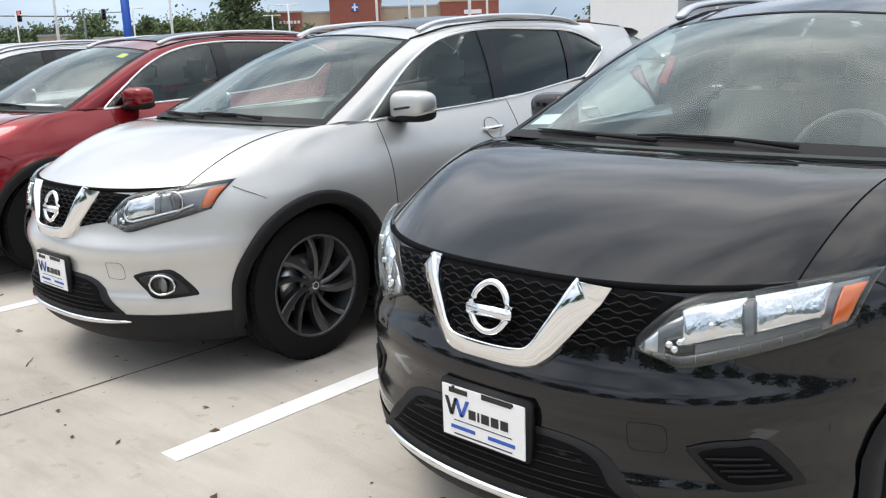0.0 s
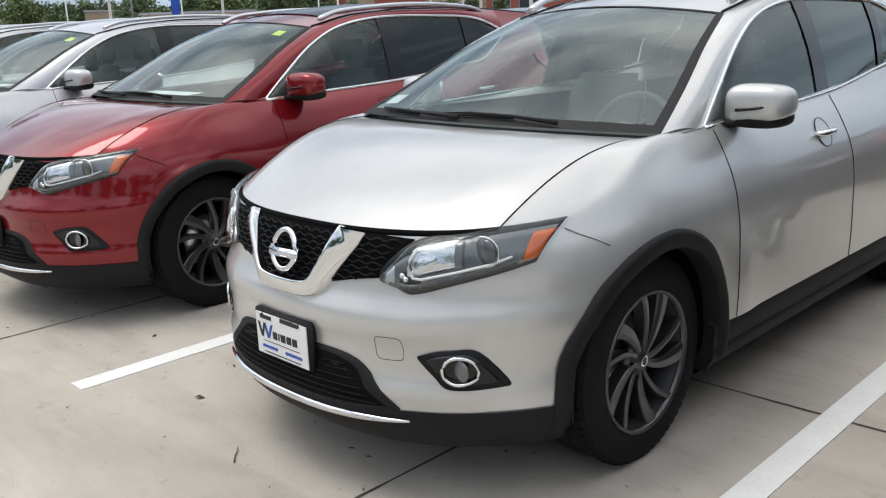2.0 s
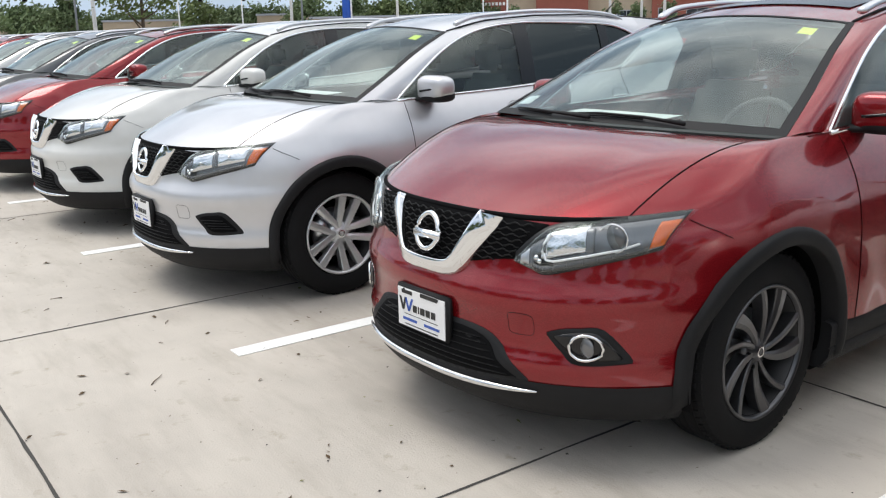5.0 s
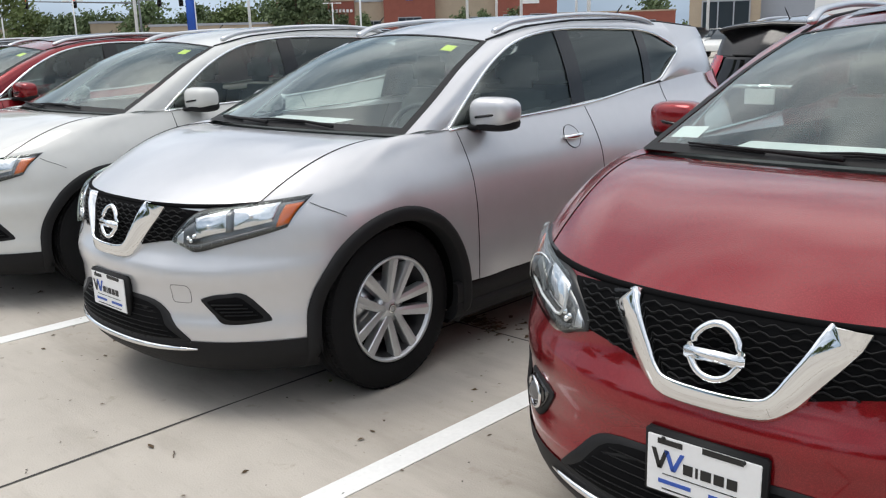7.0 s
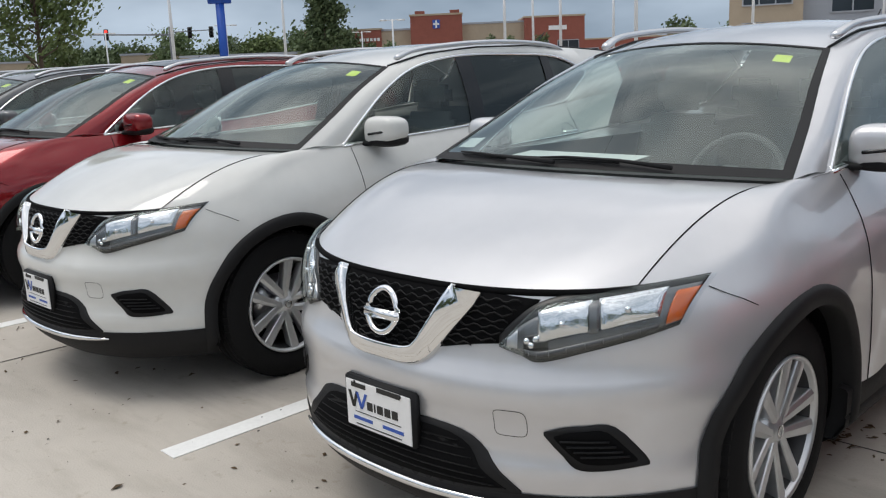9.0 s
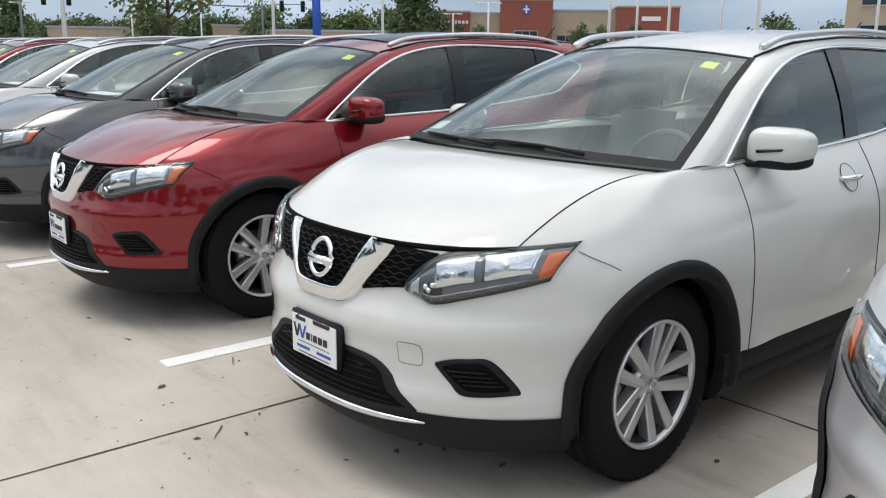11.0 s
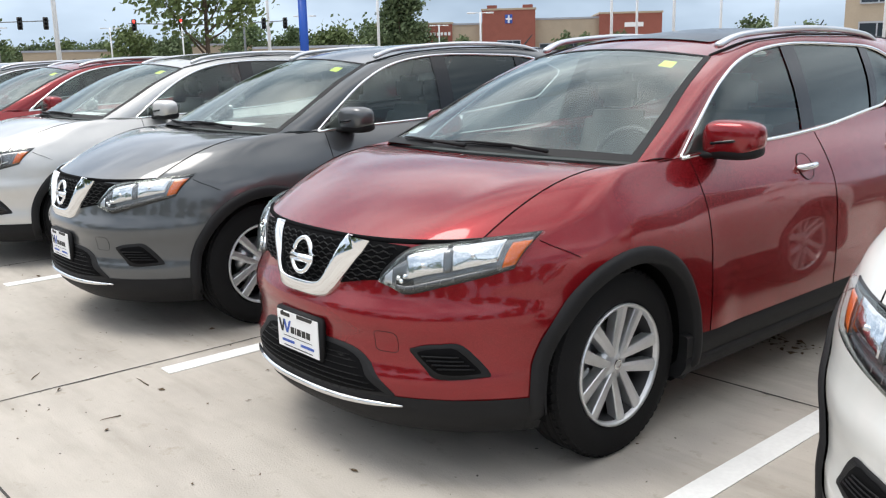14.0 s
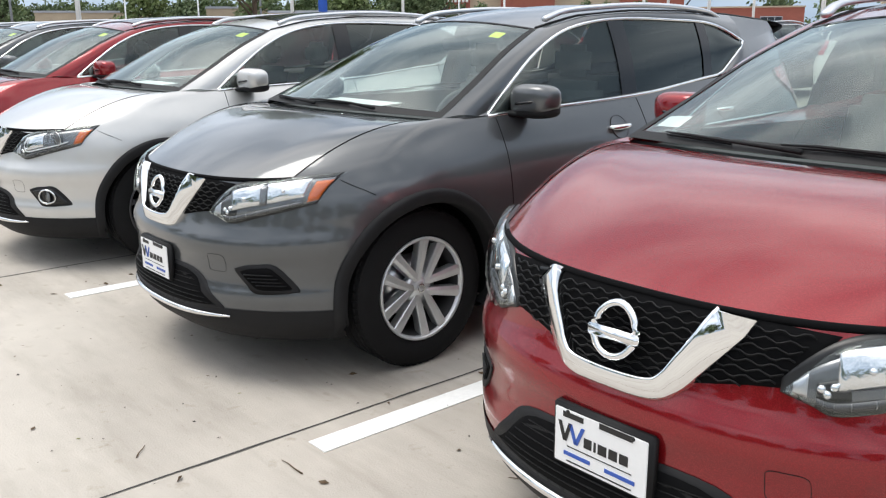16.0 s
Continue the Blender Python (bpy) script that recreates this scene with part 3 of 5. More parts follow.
        piece("turn_pocket", 0.24, 0.44, 0.20, 0.52, 0.010, BEZEL)
        piece("reflector", 0.38, 0.61, 0.34, 0.93, 0.011, BOWL, 0.006)
        piece("reflector_wall", 0.605, 0.635, 0.30, 0.86, 0.016, HOUSING)
        if fog:
            bm = bmesh.new()
            c = spot(0.735, 0.56, 0.006)
            bmesh.ops.create_uvsphere(bm, u_segments=18, v_segments=10, radius=0.043, matrix=Matrix.Translation(c))
            for vv in bm.verts:
                vv.co.y = c.y + (vv.co.y - c.y) * 0.45
            part("projector", bm, LENSDARK, lamp)
            part("projector_ring", tube([c + Vector((0.047 * math.cos(t) * side, -0.010 + 0.016 * math.cos(t), 0.047 * math.sin(t))) for t in [2 * math.pi * k / 26 for k in range(26)]], 0.0026, 5, closed=True), CHROME, lamp)
            part("day_light", tube([spot(u, v, 0.019) for u, v in ((0.42, 0.90), (0.37, 0.72), (0.36, 0.55), (0.40, 0.32), (0.45, 0.26), (0.60, 0.24), (0.75, 0.24), (0.85, 0.30))], 0.0042, 6), PLATE, lamp, "white day light strip")
        else:
            piece("reflector", 0.64, 0.87, 0.32, 0.93, 0.011, BOWL, 0.006)
            for u, v in ((0.50, 0.60), (0.75, 0.62)):
                part("bulb", tube([spot(u, v, 0.012), spot(u, v, 0.024)], [0.010, 0.007], 10), CHROME, lamp)
        for u, v in ((0.28, 0.40), (0.33, 0.30), (0.37, 0.42)):
            bm = bmesh.new()
            bmesh.ops.create_uvsphere(bm, u_segments=10, v_segments=6, radius=0.010, matrix=Matrix.Translation(spot(u, v, 0.010)))
            part("turn_bulb", bm, CHROME, lamp)
        piece("lower_strip", 0.24, 0.87, 0.05, 0.17, 0.012, GUNMETAL, n=16, m=2)
        for k in range(8):
            piece("strip_rib", 0.30 + 0.07 * k, 0.304 + 0.07 * k, 0.05, 0.17, 0.015, HOUSING, n=2, m=2)
        piece("amber_reflector", 0.905, 0.985, 0.10, 0.80, 0.013, AMBER, 0.002)
        part("lens", feature(fl(low), fl(high), 0.026, n=22, m=6, dome=0.006), LENS, lamp).visible_shadow = False
        # fog pocket
        pl = [(0.512, 0.515), (0.545, 0.468), (0.585, 0.425), (0.645, 0.419), (0.722, 0.428)]
        ph = [(0.512, 0.524), (0.555, 0.539), (0.60, 0.545), (0.66, 0.541), (0.722, 0.436)]
        pocket = part("fog_pocket", feature(fl(pl), fl(ph), 0.004, n=16, m=5), PLASTIC, car, "black plastic fog lamp surround")
        pl2 = [(0.535, 0.510), (0.562, 0.472), (0.595, 0.440), (0.645, 0.434), (0.698, 0.440)]
        ph2 = [(0.535, 0.514), (0.565, 0.525), (0.60, 0.530), (0.645, 0.527), (0.698, 0.446)]
        # proud of the pocket; without a fog lamp its dark colour is the hollow's shade
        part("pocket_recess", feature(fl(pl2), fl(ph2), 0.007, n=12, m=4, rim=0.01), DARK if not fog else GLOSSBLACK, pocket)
        if fog:
            cx, cz = 0.616, 0.481
            part("fog_ring", tube([on_front((cx + 0.041 * math.cos(t)) * side, cz + 0.046 * math.sin(t), 0.016) for t in [2 * math.pi * k / 28 for k in range(28)]], 0.006, 6, closed=True), CHROME, pocket, "chrome fog lamp ring")
            bm = bmesh.new()
            c = on_front(cx * side, cz, 0.006)
            bmesh.ops.create_uvsphere(bm, u_segments=16, v_segments=10, radius=0.036, matrix=Matrix.Translation(c))
            for vv in bm.verts:
                vv.co.y = c.y + (vv.co.y - c.y) * 0.35
            part("fog_lamp", bm, HOUSING, pocket)
        else:
            for k in range(4):
                z = 0.457 + k * 0.015
                x0, x1 = 0.548 + 0.014 * (3 - k), 0.685 - 0.012 * k
                part("pocket_rib", tube([on_front(lerp(x0, x1, i / 6) * side, z, 0.010) for i in range(7)], 0.003, 4), PLASTIC, pocket)
    ll = [(-0.46, 0.345), (-0.40, 0.338), (-0.25, 0.330), (0, 0.326), (0.25, 0.330), (0.40, 0.338), (0.46, 0.345)]
    lh = [(-0.46, 0.352), (-0.395, 0.415), (-0.285, 0.50), (0, 0.51), (0.285, 0.50), (0.395, 0.415), (0.46, 0.352)]
    intake = part("lower_grille", feature(ll, lh, 0.004, n=30, m=5), PLASTIC, car, "black lower air intake")
    ll2, lh2 = [(x * 0.92, z + 0.012) for x, z in ll], [(x * 0.92, max(z - 0.018, 0.353)) for x, z in lh]
    # no hole is cut; a near-black sheet carries the shade of the intake
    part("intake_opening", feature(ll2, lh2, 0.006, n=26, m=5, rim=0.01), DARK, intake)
    bm = bmesh.new()
    for k in range(6):
        z = 0.360 + k * 0.021
        xm = table([(0.35, 0.40), (0.41, 0.34), (0.48, 0.26)], z)
        tube_into(bm, [on_front(lerp(-xm, xm, i / 16), z, 0.007) for i in range(17)], 0.0022, 4)
    tagged(part("intake_mesh", bm, MESHBLACK, intake), kind="stuff")
    strip = [on_front(lerp(-0.49, 0.49, i / 30), 0.304 + 0.012 * abs(i / 15 - 1) ** 2, 0.012) for i in range(31)]
    part("chrome_strip", tube(strip, [0.004 + 0.010 * (1 - abs(i / 15 - 1) ** 4) for i in range(31)], 8), CHROME, car, "chrome lower bumper strip")
    loop = [(0.43 + 0.043 * math.copysign(abs(math.cos(t)) ** 0.4, math.cos(t)), 0.540 + 0.038 * math.copysign(abs(math.sin(t)) ** 0.4, math.sin(t))) for t in [2 * math.pi * k / 40 for k in range(40)]]
    part("tow_cover_line", tube([on_front(x, z, 0.0003) for x, z in loop], 0.0009, 4, closed=True), PLASTIC, car)

    # licence plate
    yp = 0.054
    plate = part("licence_plate", box((-0.152, yp, 0.412), (0.152, 0.084, 0.580), 0.005), PLASTIC, car, "white dealer plate in a black frame")
    part("plate_face", box((-0.142, yp - 0.004, 0.421), (0.142, yp, 0.568), 0.0015), PLATE, plate, smooth=False)
    yy = yp - 0.0055
    bars = [(-0.115, 0.548, -0.05, 0.562), (0.0, 0.553, 0.10, 0.568)]
    bm = bmesh.new()
    for x0, x1 in ((-0.046, -0.022), (-0.015, -0.009), (-0.002, 0.024), (0.031, 0.056), (0.063, 0.088)):
        box_into(bm, (x0, yy, 0.486), (x1, yy + 0.0015, 0.512))
    for x0, z0, x1, z1 in bars:
        box_into(bm, (x0, yy, z0), (x1, yy + 0.0015, z1))
    for z0, z1 in ((0.430, 0.433), (0.470, 0.472)):
        box_into(bm, (-0.1, yy, z0), (0.1, yy + 0.0015, z1))
    tagged(part("plate_print", bm, INK, plate, smooth=False), kind="stuff")
    for t0, b0, mt in ((-0.130, -0.113, INK), (-0.096, -0.113, INK), (-0.096, -0.077, BLUEINK), (-0.055, -0.077, BLUEINK)):
        bm = bmesh.new()
        a = [(t0, 0.534), (t0 + 0.011, 0.534), (b0 + 0.011, 0.484), (b0, 0.484)]
        f = [bm.verts.new((x, yy - 0.0005, z)) for x, z in a]
        g = [bm.verts.new((x, yy + 0.001, z)) for x, z in a]
        bm.faces.new(f[::-1])
        for k in range(4):
            bm.faces.new((f[k], f[(k + 1) % 4], g[(k + 1) % 4], g[k]))
        part("plate_stroke", bm, mt, plate, smooth=False)
    bm = bmesh.new()
    for x0, x1 in ((-0.11, -0.025), (0.02, 0.11)):
        box_into(bm, (x0, yy, 0.446), (x1, yy + 0.0015, 0.456))
    tagged(part("plate_blue_print", bm, BLUEINK, plate, smooth=False), kind="stuff")
    for x in (-0.1, 0.1):
        bm = lathe([(0.001, 0.004), (0.005, 0.003), (0.006, 0)], 10)
        bmesh.ops.rotate(bm, verts=bm.verts, matrix=Matrix.Rotation(radians(-90), 3, "Z"))
        bmesh.ops.translate(bm, verts=bm.verts, vec=(x, yp - 0.004, 0.563))
        part("plate_screw", bm, INK, plate)

    # windscreen, roof, pillars
    top = lambda x: Vector((x, 1.945 - 0.10 * (1 - (x / 0.545) ** 2), 1.487 + 0.045 * (1 - (x / 0.545) ** 2)))

    def screen(u, v, off=0.0):
        """u from -1 to 1 across, v from the cowl up to the roof."""
        a = spline(A_EDGE, v)
        base, head = cowl(GLASS_HALF * u), top(0.545 * u)
        p = base.lerp(head, v)
        q = spline(A_EDGE, v) - Vector(A_EDGE[0]).lerp(Vector(A_EDGE[-1]), v)
        p += Vector((q.x * u, q.y, q.z)) + Vector((0, -0.02, 0.03)) * math.sin(math.pi * v) * (1 - u * u)
        return p + Vector((0, -0.6, 0.8)) * off

    wind = part("windscreen", grid([[screen(lerp(-1, 1, i / 24), j / 14) for i in range(25)] for j in range(15)]), GLASS, car, "tinted windscreen reflecting the clouds")
    wind.visible_shadow = False
    for nm, us, vs in (("screen_band_low", (-1, 1), (0.0, 0.075)), ("screen_band_top", (-1, 1), (0.97, 1.0)), ("screen_band_side", (-1, -0.955), (0.05, 1.0)), ("screen_band_side", (0.955, 1), (0.05, 1.0))):
        part(nm, grid([[screen(lerp(us[0], us[1], i / 20), lerp(vs[0], vs[1], j / 10), 0.0025) for i in range(21)] for j in range(11)]), BAND, wind)
    part("mirror_mount", grid([[screen(lerp(-0.09, 0.09, i / 4), lerp(0.84, 0.97, j / 4), -0.004) for i in range(5)] for j in range(5)]), TRIM, wind)
    part("rear_view_mirror", box((-0.11, 1.86, 1.375), (0.11, 1.885, 1.44), 0.01), TRIM, wind)
    part("toll_card", grid([[screen(lerp(0.70, 0.80, i / 3), lerp(0.80, 0.87, j / 3), -0.006) for i in range(4)] for j in range(4)]), YELLOW, wind, "small yellow card inside the glass") 
    part("window_sticker", grid([[screen(lerp(-0.93, -0.76, i / 3), lerp(0.13, 0.20, j / 3), -0.006) for i in range(4)] for j in range(4)]), PAPER, wind, "pale inspection sticker")
    for pts in ([(0.55, 0.015), (0.30, 0.05), (0.02, 0.055), (-0.12, 0.045)], [(-0.02, 0.012), (-0.35, 0.035), (-0.62, 0.05), (-0.74, 0.055)]):
        bm = bmesh.new()
        tube_into(bm, [screen(u, v, 0.022) for u, v in pts], [0.009, 0.006, 0.005, 0.003], 6)
        tube_into(bm, [screen(u, v, 0.010) for u, v in pts[1:]], 0.004, 4)
        part("wiper", bm, PLASTIC, car)
    part("cowl_panel", mirror(grid([[cowl(GLASS_HALF * i / 10) + Vector((0, dy, dz)) for i in range(11)] for dy, dz in ((-0.045, -0.018), (-0.02, -0.03), (0.03, -0.012))])), PLASTIC, car)

    def roof_point(u, y):
        e = roof_edge(y)
        hump = (1 - u * u)
        f = max(0.0, 1 - (y - 1.945) / 0.5)
        return Vector((e.x * u, y - 0.10 * hump * f ** 1.0 if y < 2.445 else y, e.z + 0.048 * hump))
    ys = [1.945, 2.05, 2.2, 2.4, 2.6, 2.9, 3.2, 3.5, 3.8, 4.0, 4.2]
    roof = skin("roof", grid([[roof_point(lerp(-1, 1, i / 24), y) for i in range(25)] for y in ys]))
    if sunroof:
        part("sunroof", grid([[roof_point(lerp(-0.78, 0.78, i / 12), lerp(2.15, 3.3, j / 8)) + Vector((0, 0, 0.006)) for i in range(13)] for j in range(9)]), GLOSSBLACK, roof, "black glass panorama roof")
    aer = [Vector((0.0, 3.95, 1.57)), Vector((0, 4.0, 1.60)), Vector((0, 4.12, 1.70))]
    part("aerial", tube(aer, [0.014, 0.007, 0.004], 6), PLASTIC, car)
    skin("spoiler", grid([[roof_point(u, 4.19) + Vector((0, dy, dz)) for u in (-1, -0.6, 0, 0.6, 1)] for dy, dz in ((0, 0.002), (0.12, -0.005), (0.22, -0.03), (0.21, -0.05), (0.06, -0.10))]))

    for side in (1, -1):
        flipv = lambda p: Vector((p.x * side, p.y, p.z))
        # cant rail from the pillar's foot to the tail
        rows_c = []
        for k in range(41):
            t = k / 40
            d = spline(WIN_TOP, t)
            if t < 0.42:
                e = spline(A_EDGE, min(1, t / 0.40))
            else:
                e = roof_edge(lerp(1.945, 3.72, (t - 0.40) / 0.60))
            m = e.lerp(d, 0.5) + Vector((0.014, 0, 0.012))
            rows_c.append([flipv(p) for p in (e, e.lerp(m, 0.6) + Vector((0.003, 0, 0.004)), m, m.lerp(d, 0.55) + Vector((0.004, 0, 0)), d)])
        skin("roof_pillar", grid(rows_c))
        # rear quarter and upper tailgate in one shell
        skin("rear_quarter", grid([[flipv(rear_shell(c, v / 6)) for v in range(7)] for c in REAR_COLS]))
        skin("rear_cant", grid([[flipv(roof_edge(lerp(3.70, 4.2, k / 6)).lerp(Vector(REAR_P0).lerp(Vector(REAR_P1), k / 6), v / 3)) for v in range(4)] for k in range(7)]))
        # side glass: front, rear, quarter
        for a, b, mt, nm in ((0.0, 0.555, SIDEGLASS, "front_window"), (0.585, 0.80, PRIVACY, "rear_window"), (0.82, 1.0, PRIVACY, "quarter_window")):
            rows_g = []
            for k in range(13):
                t = lerp(a, b, k / 12)
                d, lo = spline(WIN_TOP, t), win_low(t * 1.0)
                # the upper edge runs by length, the lower by place along the car
                lo = win_low(min(1, max(0, (d.y - 0.05 * min(1, (d.y - 1.38) / 0.6) * min(1, max(0, 3.4 - d.y) / 0.3) - 1.38) / 2.02 * 0.88 if d.y < 3.40 else 0.88 + (d.y - 3.40) / 0.32 * 0.12)))
                rows_g.append([flipv(lo.lerp(d, s / 6) + Vector((0.018 * math.sin(math.pi * s / 6), 0, 0)) - Vector((0.004, 0, 0))) for s in range(7)])
            g = part(nm, grid(rows_g), mt, car)
            g.visible_shadow = False
        for t0, t1 in ((0.55, 0.592), (0.795, 0.825)):
            rows_b = []
            for k in range(3):
                t = lerp(t0, t1, k / 2)
                d = spline(WIN_TOP, t)
                lo = win_low(min(0.88, (d.y - 1.38 - 0.035) / 2.02 * 0.88))
                rows_b.append([flipv(lo.lerp(d, s / 6) + Vector((0.018 * math.sin(math.pi * s / 6) + 0.002, 0, 0))) for s in range(7)])
            part("door_pillar", grid(rows_b), GLOSSBLACK, car)
        # bright line all round the side glass
        loop = [flipv(spline(WIN_TOP, k / 40) + Vector((0.004, 0, 0))) for k in range(41)] + [flipv(win_low(1 - k / 36) + Vector((0.004, 0, 0))) for k in range(37)]
        part("window_trim", tube(loop, 0.0095, 5), CHROME, car, "bright trim round the side windows")
        # roof rail
        rail = [(0.49, 2.02, 1.545), (0.505, 2.14, 1.607), (0.52, 2.32, 1.642), (0.535, 2.7, 1.662), (0.54, 3.1, 1.658), (0.53, 3.45, 1.632), (0.525, 3.62, 1.578)]
        rail = [(x + 0.035, y, z - 0.012 - 0.036 * min(1, (y - 2.02) / 0.2)) for x, y, z in rail]
        part("roof_rail", tube([flipv(spline(rail, k / 30)) for k in range(31)], [0.022 + 0.004 * max(0, 1 - k / 5) - 0.010 * (k == 0) - 0.010 * max(0, k / 15 - 1) ** 6 for k in range(31)], 8, flat=0.7), SATIN, car, "silver roof rail")
        part("roof_ditch", tube([flipv(roof_edge(lerp(1.95, 4.15, k / 20)) + Vector((-0.012, 0, 0.004))) for k in range(21)], 0.007, 4), PLASTIC, car)
        # door mirror
        mir = new("door_mirror")
        mir.parent = car
        bm = bmesh.new()
        bmesh.ops.create_uvsphere(bm, u_segments=24, v_segments=14, radius=1)
        for v in bm.verts:
            x, y, z = v.co
            q = lambda c: math.copysign(abs(c) ** 0.60, c)
            v.co = Vector(((0.885 + 0.118 * q(x)) * side, 1.60 + (0.075 if y < 0 else 0.055) * q(y) - 0.03 * x * 0 + 0.02 * (x), 1.163 + 0.075 * q(z) * (1 - 0.18 * x) + 0.008 * x))
        shell = skin("mirror_shell", bm, mir)
        bm = bmesh.new()
        bmesh.ops.create_uvsphere(bm, u_segments=20, v_segments=10, radius=1)
        for v in bm.verts:
            x, y, z = v.co
            q = lambda c: math.copysign(abs(c) ** 0.7, c)
            v.co = Vector(((0.88 + 0.112 * q(x)) * side, 1.603 + 0.073 * q(y) + 0.02 * x, 1.116 + 0.040 * q(z)))
        part("mirror_base", bm, PLASTIC, mir)
        part("mirror_stalk", tube([Vector((0.77 * side, 1.53, 1.095)), Vector((0.83 * side, 1.56, 1.10)), Vector((0.88 * side, 1.60, 1.11))], [0.03, 0.024, 0.03], 8, flat=0.6), PLASTIC, mir)
        part("mirror_glass", box((min(0.80 * side, 0.925 * side), 1.652, 1.125), (max(0.80 * side, 0.925 * side), 1.658, 1.205), 0.001), CHROME, mir)
        part("mirror_indicator", tube([Vector(((0.825 + 0.17 * k / 8) * side, 1.520 + 0.080 * (k / 8) ** 3, 1.146 + 0.022 * k / 8)) for k in range(9)], 0.007, 6), GLOSSBLACK, mir)
        # handles
        for y in (2.27, 3.28):
            z = 0.985 + (y - 2.27) * 0.03
            xs = side_x(y, z)
            handle = part("door_handle", tube([Vector(((xs + o) * side, y - 0.085 + 0.17 * k / 6, z + 0.006 * k / 6)) for k, o in enumerate((0.004, 0.026, 0.034, 0.036, 0.034, 0.026, 0.004))], [0.010, 0.014, 0.015, 0.015, 0.015, 0.014, 0.011], 8), CHROME, car, "chrome door handle")
            bm = bmesh.new()
            c = bm.verts.new(((xs + 0.002) * side, y, z))
            ring = [bm.verts.new(((side_x(y + 0.066 * math.cos(t), z + 0.058 * math.sin(t)) + 0.003) * side, y + 0.066 * math.cos(t), z + 0.058 * math.sin(t))) for t in [2 * math.pi * k / 20 for k in range(20)]]
            for k in range(20):
                bm.faces.new((c, ring[k], ring[(k + 1) % 20]))
            skin("handle_cup", bm, handle)
            part("cup_line", tube([Vector(((side_x(y + 0.066 * math.cos(t), z + 0.058 * math.sin(t)) + 0.003) * side, y + 0.066 * math.cos(t), z + 0.058 * math.sin(t))) for t in [2 * math.pi * k / 24 for k in range(24)]], 0.0018, 4, closed=True), PLASTIC, handle)
        # tail lamp
        rows_t = []
        for v in range(1, 11):
            c = ("r", v / 16)
            hi = col_top(c) + 0.03
            tip = 0.045 * max(0, 5 - v)
            rows_t.append([flipv(ring_point(c, lerp(hi - 0.27 + tip, hi - tip * 0.2, j / 6)) + Vector((0.010, 0.010, 0))) for j in range(7)])
        part("tail_lamp", grid(rows_t), REDLENS, car, "red tail lamp wrapping the corner")

    # tailgate window and pane
    gate = [c for c in REAR_COLS if c[0] == "r" and c[1] > 0.55]
    part("tailgate_window", mirror(grid([[rear_shell(c, lerp(0.12, 0.93, v / 6)) + Vector((0, 0.012, 0)) for v in range(7)] for c in gate])), GLOSSBLACK, car, "dark tinted tailgate window")
    part("rear_wiper", tube([(-0.02, 4.545, 1.235), (0.15, 4.53, 1.245), (0.34, 4.50, 1.25)], [0.014, 0.010, 0.006], 6), PLASTIC, car)
    part("rear_plate", box((-0.15, 4.56, 0.775), (0.15, 4.60, 0.925), 0.004), PLATE, car, "white dealer plate", smooth=False)
    part("rear_plate_bar", box((-0.35, 4.52, 0.93), (0.35, 4.57, 0.965), 0.01), CHROME, car)

    # cabin
    part("floor_pan", box((-0.72, 1.0, 0.36), (0.72, 4.3, 0.42)), TRIM, car, smooth=False)
    part("dashboard", mirror(grid([[Vector((x, 0.98 + y + 0.1 * (x / 0.7) ** 2, z - 0.01 * (x / 0.7) ** 2)) for x in (0, 0.15, 0.3, 0.45, 0.6, 0.70)] for y, z in ((0, 1.085), (0.2, 1.09), (0.38, 1.075), (0.47, 1.04), (0.50, 0.98), (0.45, 0.80), (0.42, 0.5))])), TRIM, car, "dark grey dashboard")
    part("dash_paper", grid([[Vector((x, 1.17 + y, 1.10 + y * 0.05)) for x in (-0.5, -0.3, -0.15, 0.08)] for y in (0, 0.12, 0.26)]), PAPER, car, "white paper sheet on the dashboard") 
    wheel_pts = [Vector((0.36 + 0.185 * math.cos(t), 1.56 + 0.07 * math.sin(t), 1.01 + 0.17 * math.sin(t))) for t in [2 * math.pi * k / 28 for k in range(28)]]
    stw = part("steering_wheel", tube(wheel_pts, 0.015, 6, closed=True), TRIM, car)
    part("steering_hub", tube([(0.36, 1.40, 0.95), (0.36, 1.55, 1.01)], [0.05, 0.08], 10), TRIM, stw)
    for x in (-0.36, 0.36):
        seat = part("front_seat", box((x - 0.24, 1.75, 0.48), (x + 0.24, 2.25, 0.66), 0.05), CLOTH, car)
        bm = box((x - 0.23, 2.22, 0.62), (x + 0.23, 2.36, 1.20), 0.05)
        for v in bm.verts:
            v.co.y += (v.co.z - 0.62) * 0.3
            v.co.x = x + (v.co.x - x) * (1 - 0.25 * max(0, v.co.z - 0.9))
        part("seat_back", bm, CLOTH, seat)
        part("headrest", box((x - 0.13, 2.40, 1.22), (x + 0.13, 2.50, 1.40), 0.04), CLOTH, seat)
    rear = part("rear_seat", box((-0.62, 2.75, 0.5), (0.62, 3.25, 0.68), 0.05), CLOTH, car)
    part("seat_back", box((-0.62, 3.2, 0.64), (0.62, 3.36, 1.18), 0.05), CLOTH, rear)
    for x in (-0.38, 0.38):
        part("headrest", box((x - 0.13, 3.25, 1.18), (x + 0.13, 3.35, 1.34), 0.04), CLOTH, rear)
    part("headliner", grid([[roof_point(lerp(-0.97, 0.97, i / 10), y) - Vector((0, 0, 0.03)) for i in range(11)] for y in ys]), LINER, car)
    for ob in painted:
        ob["painted"] = 1
    return car


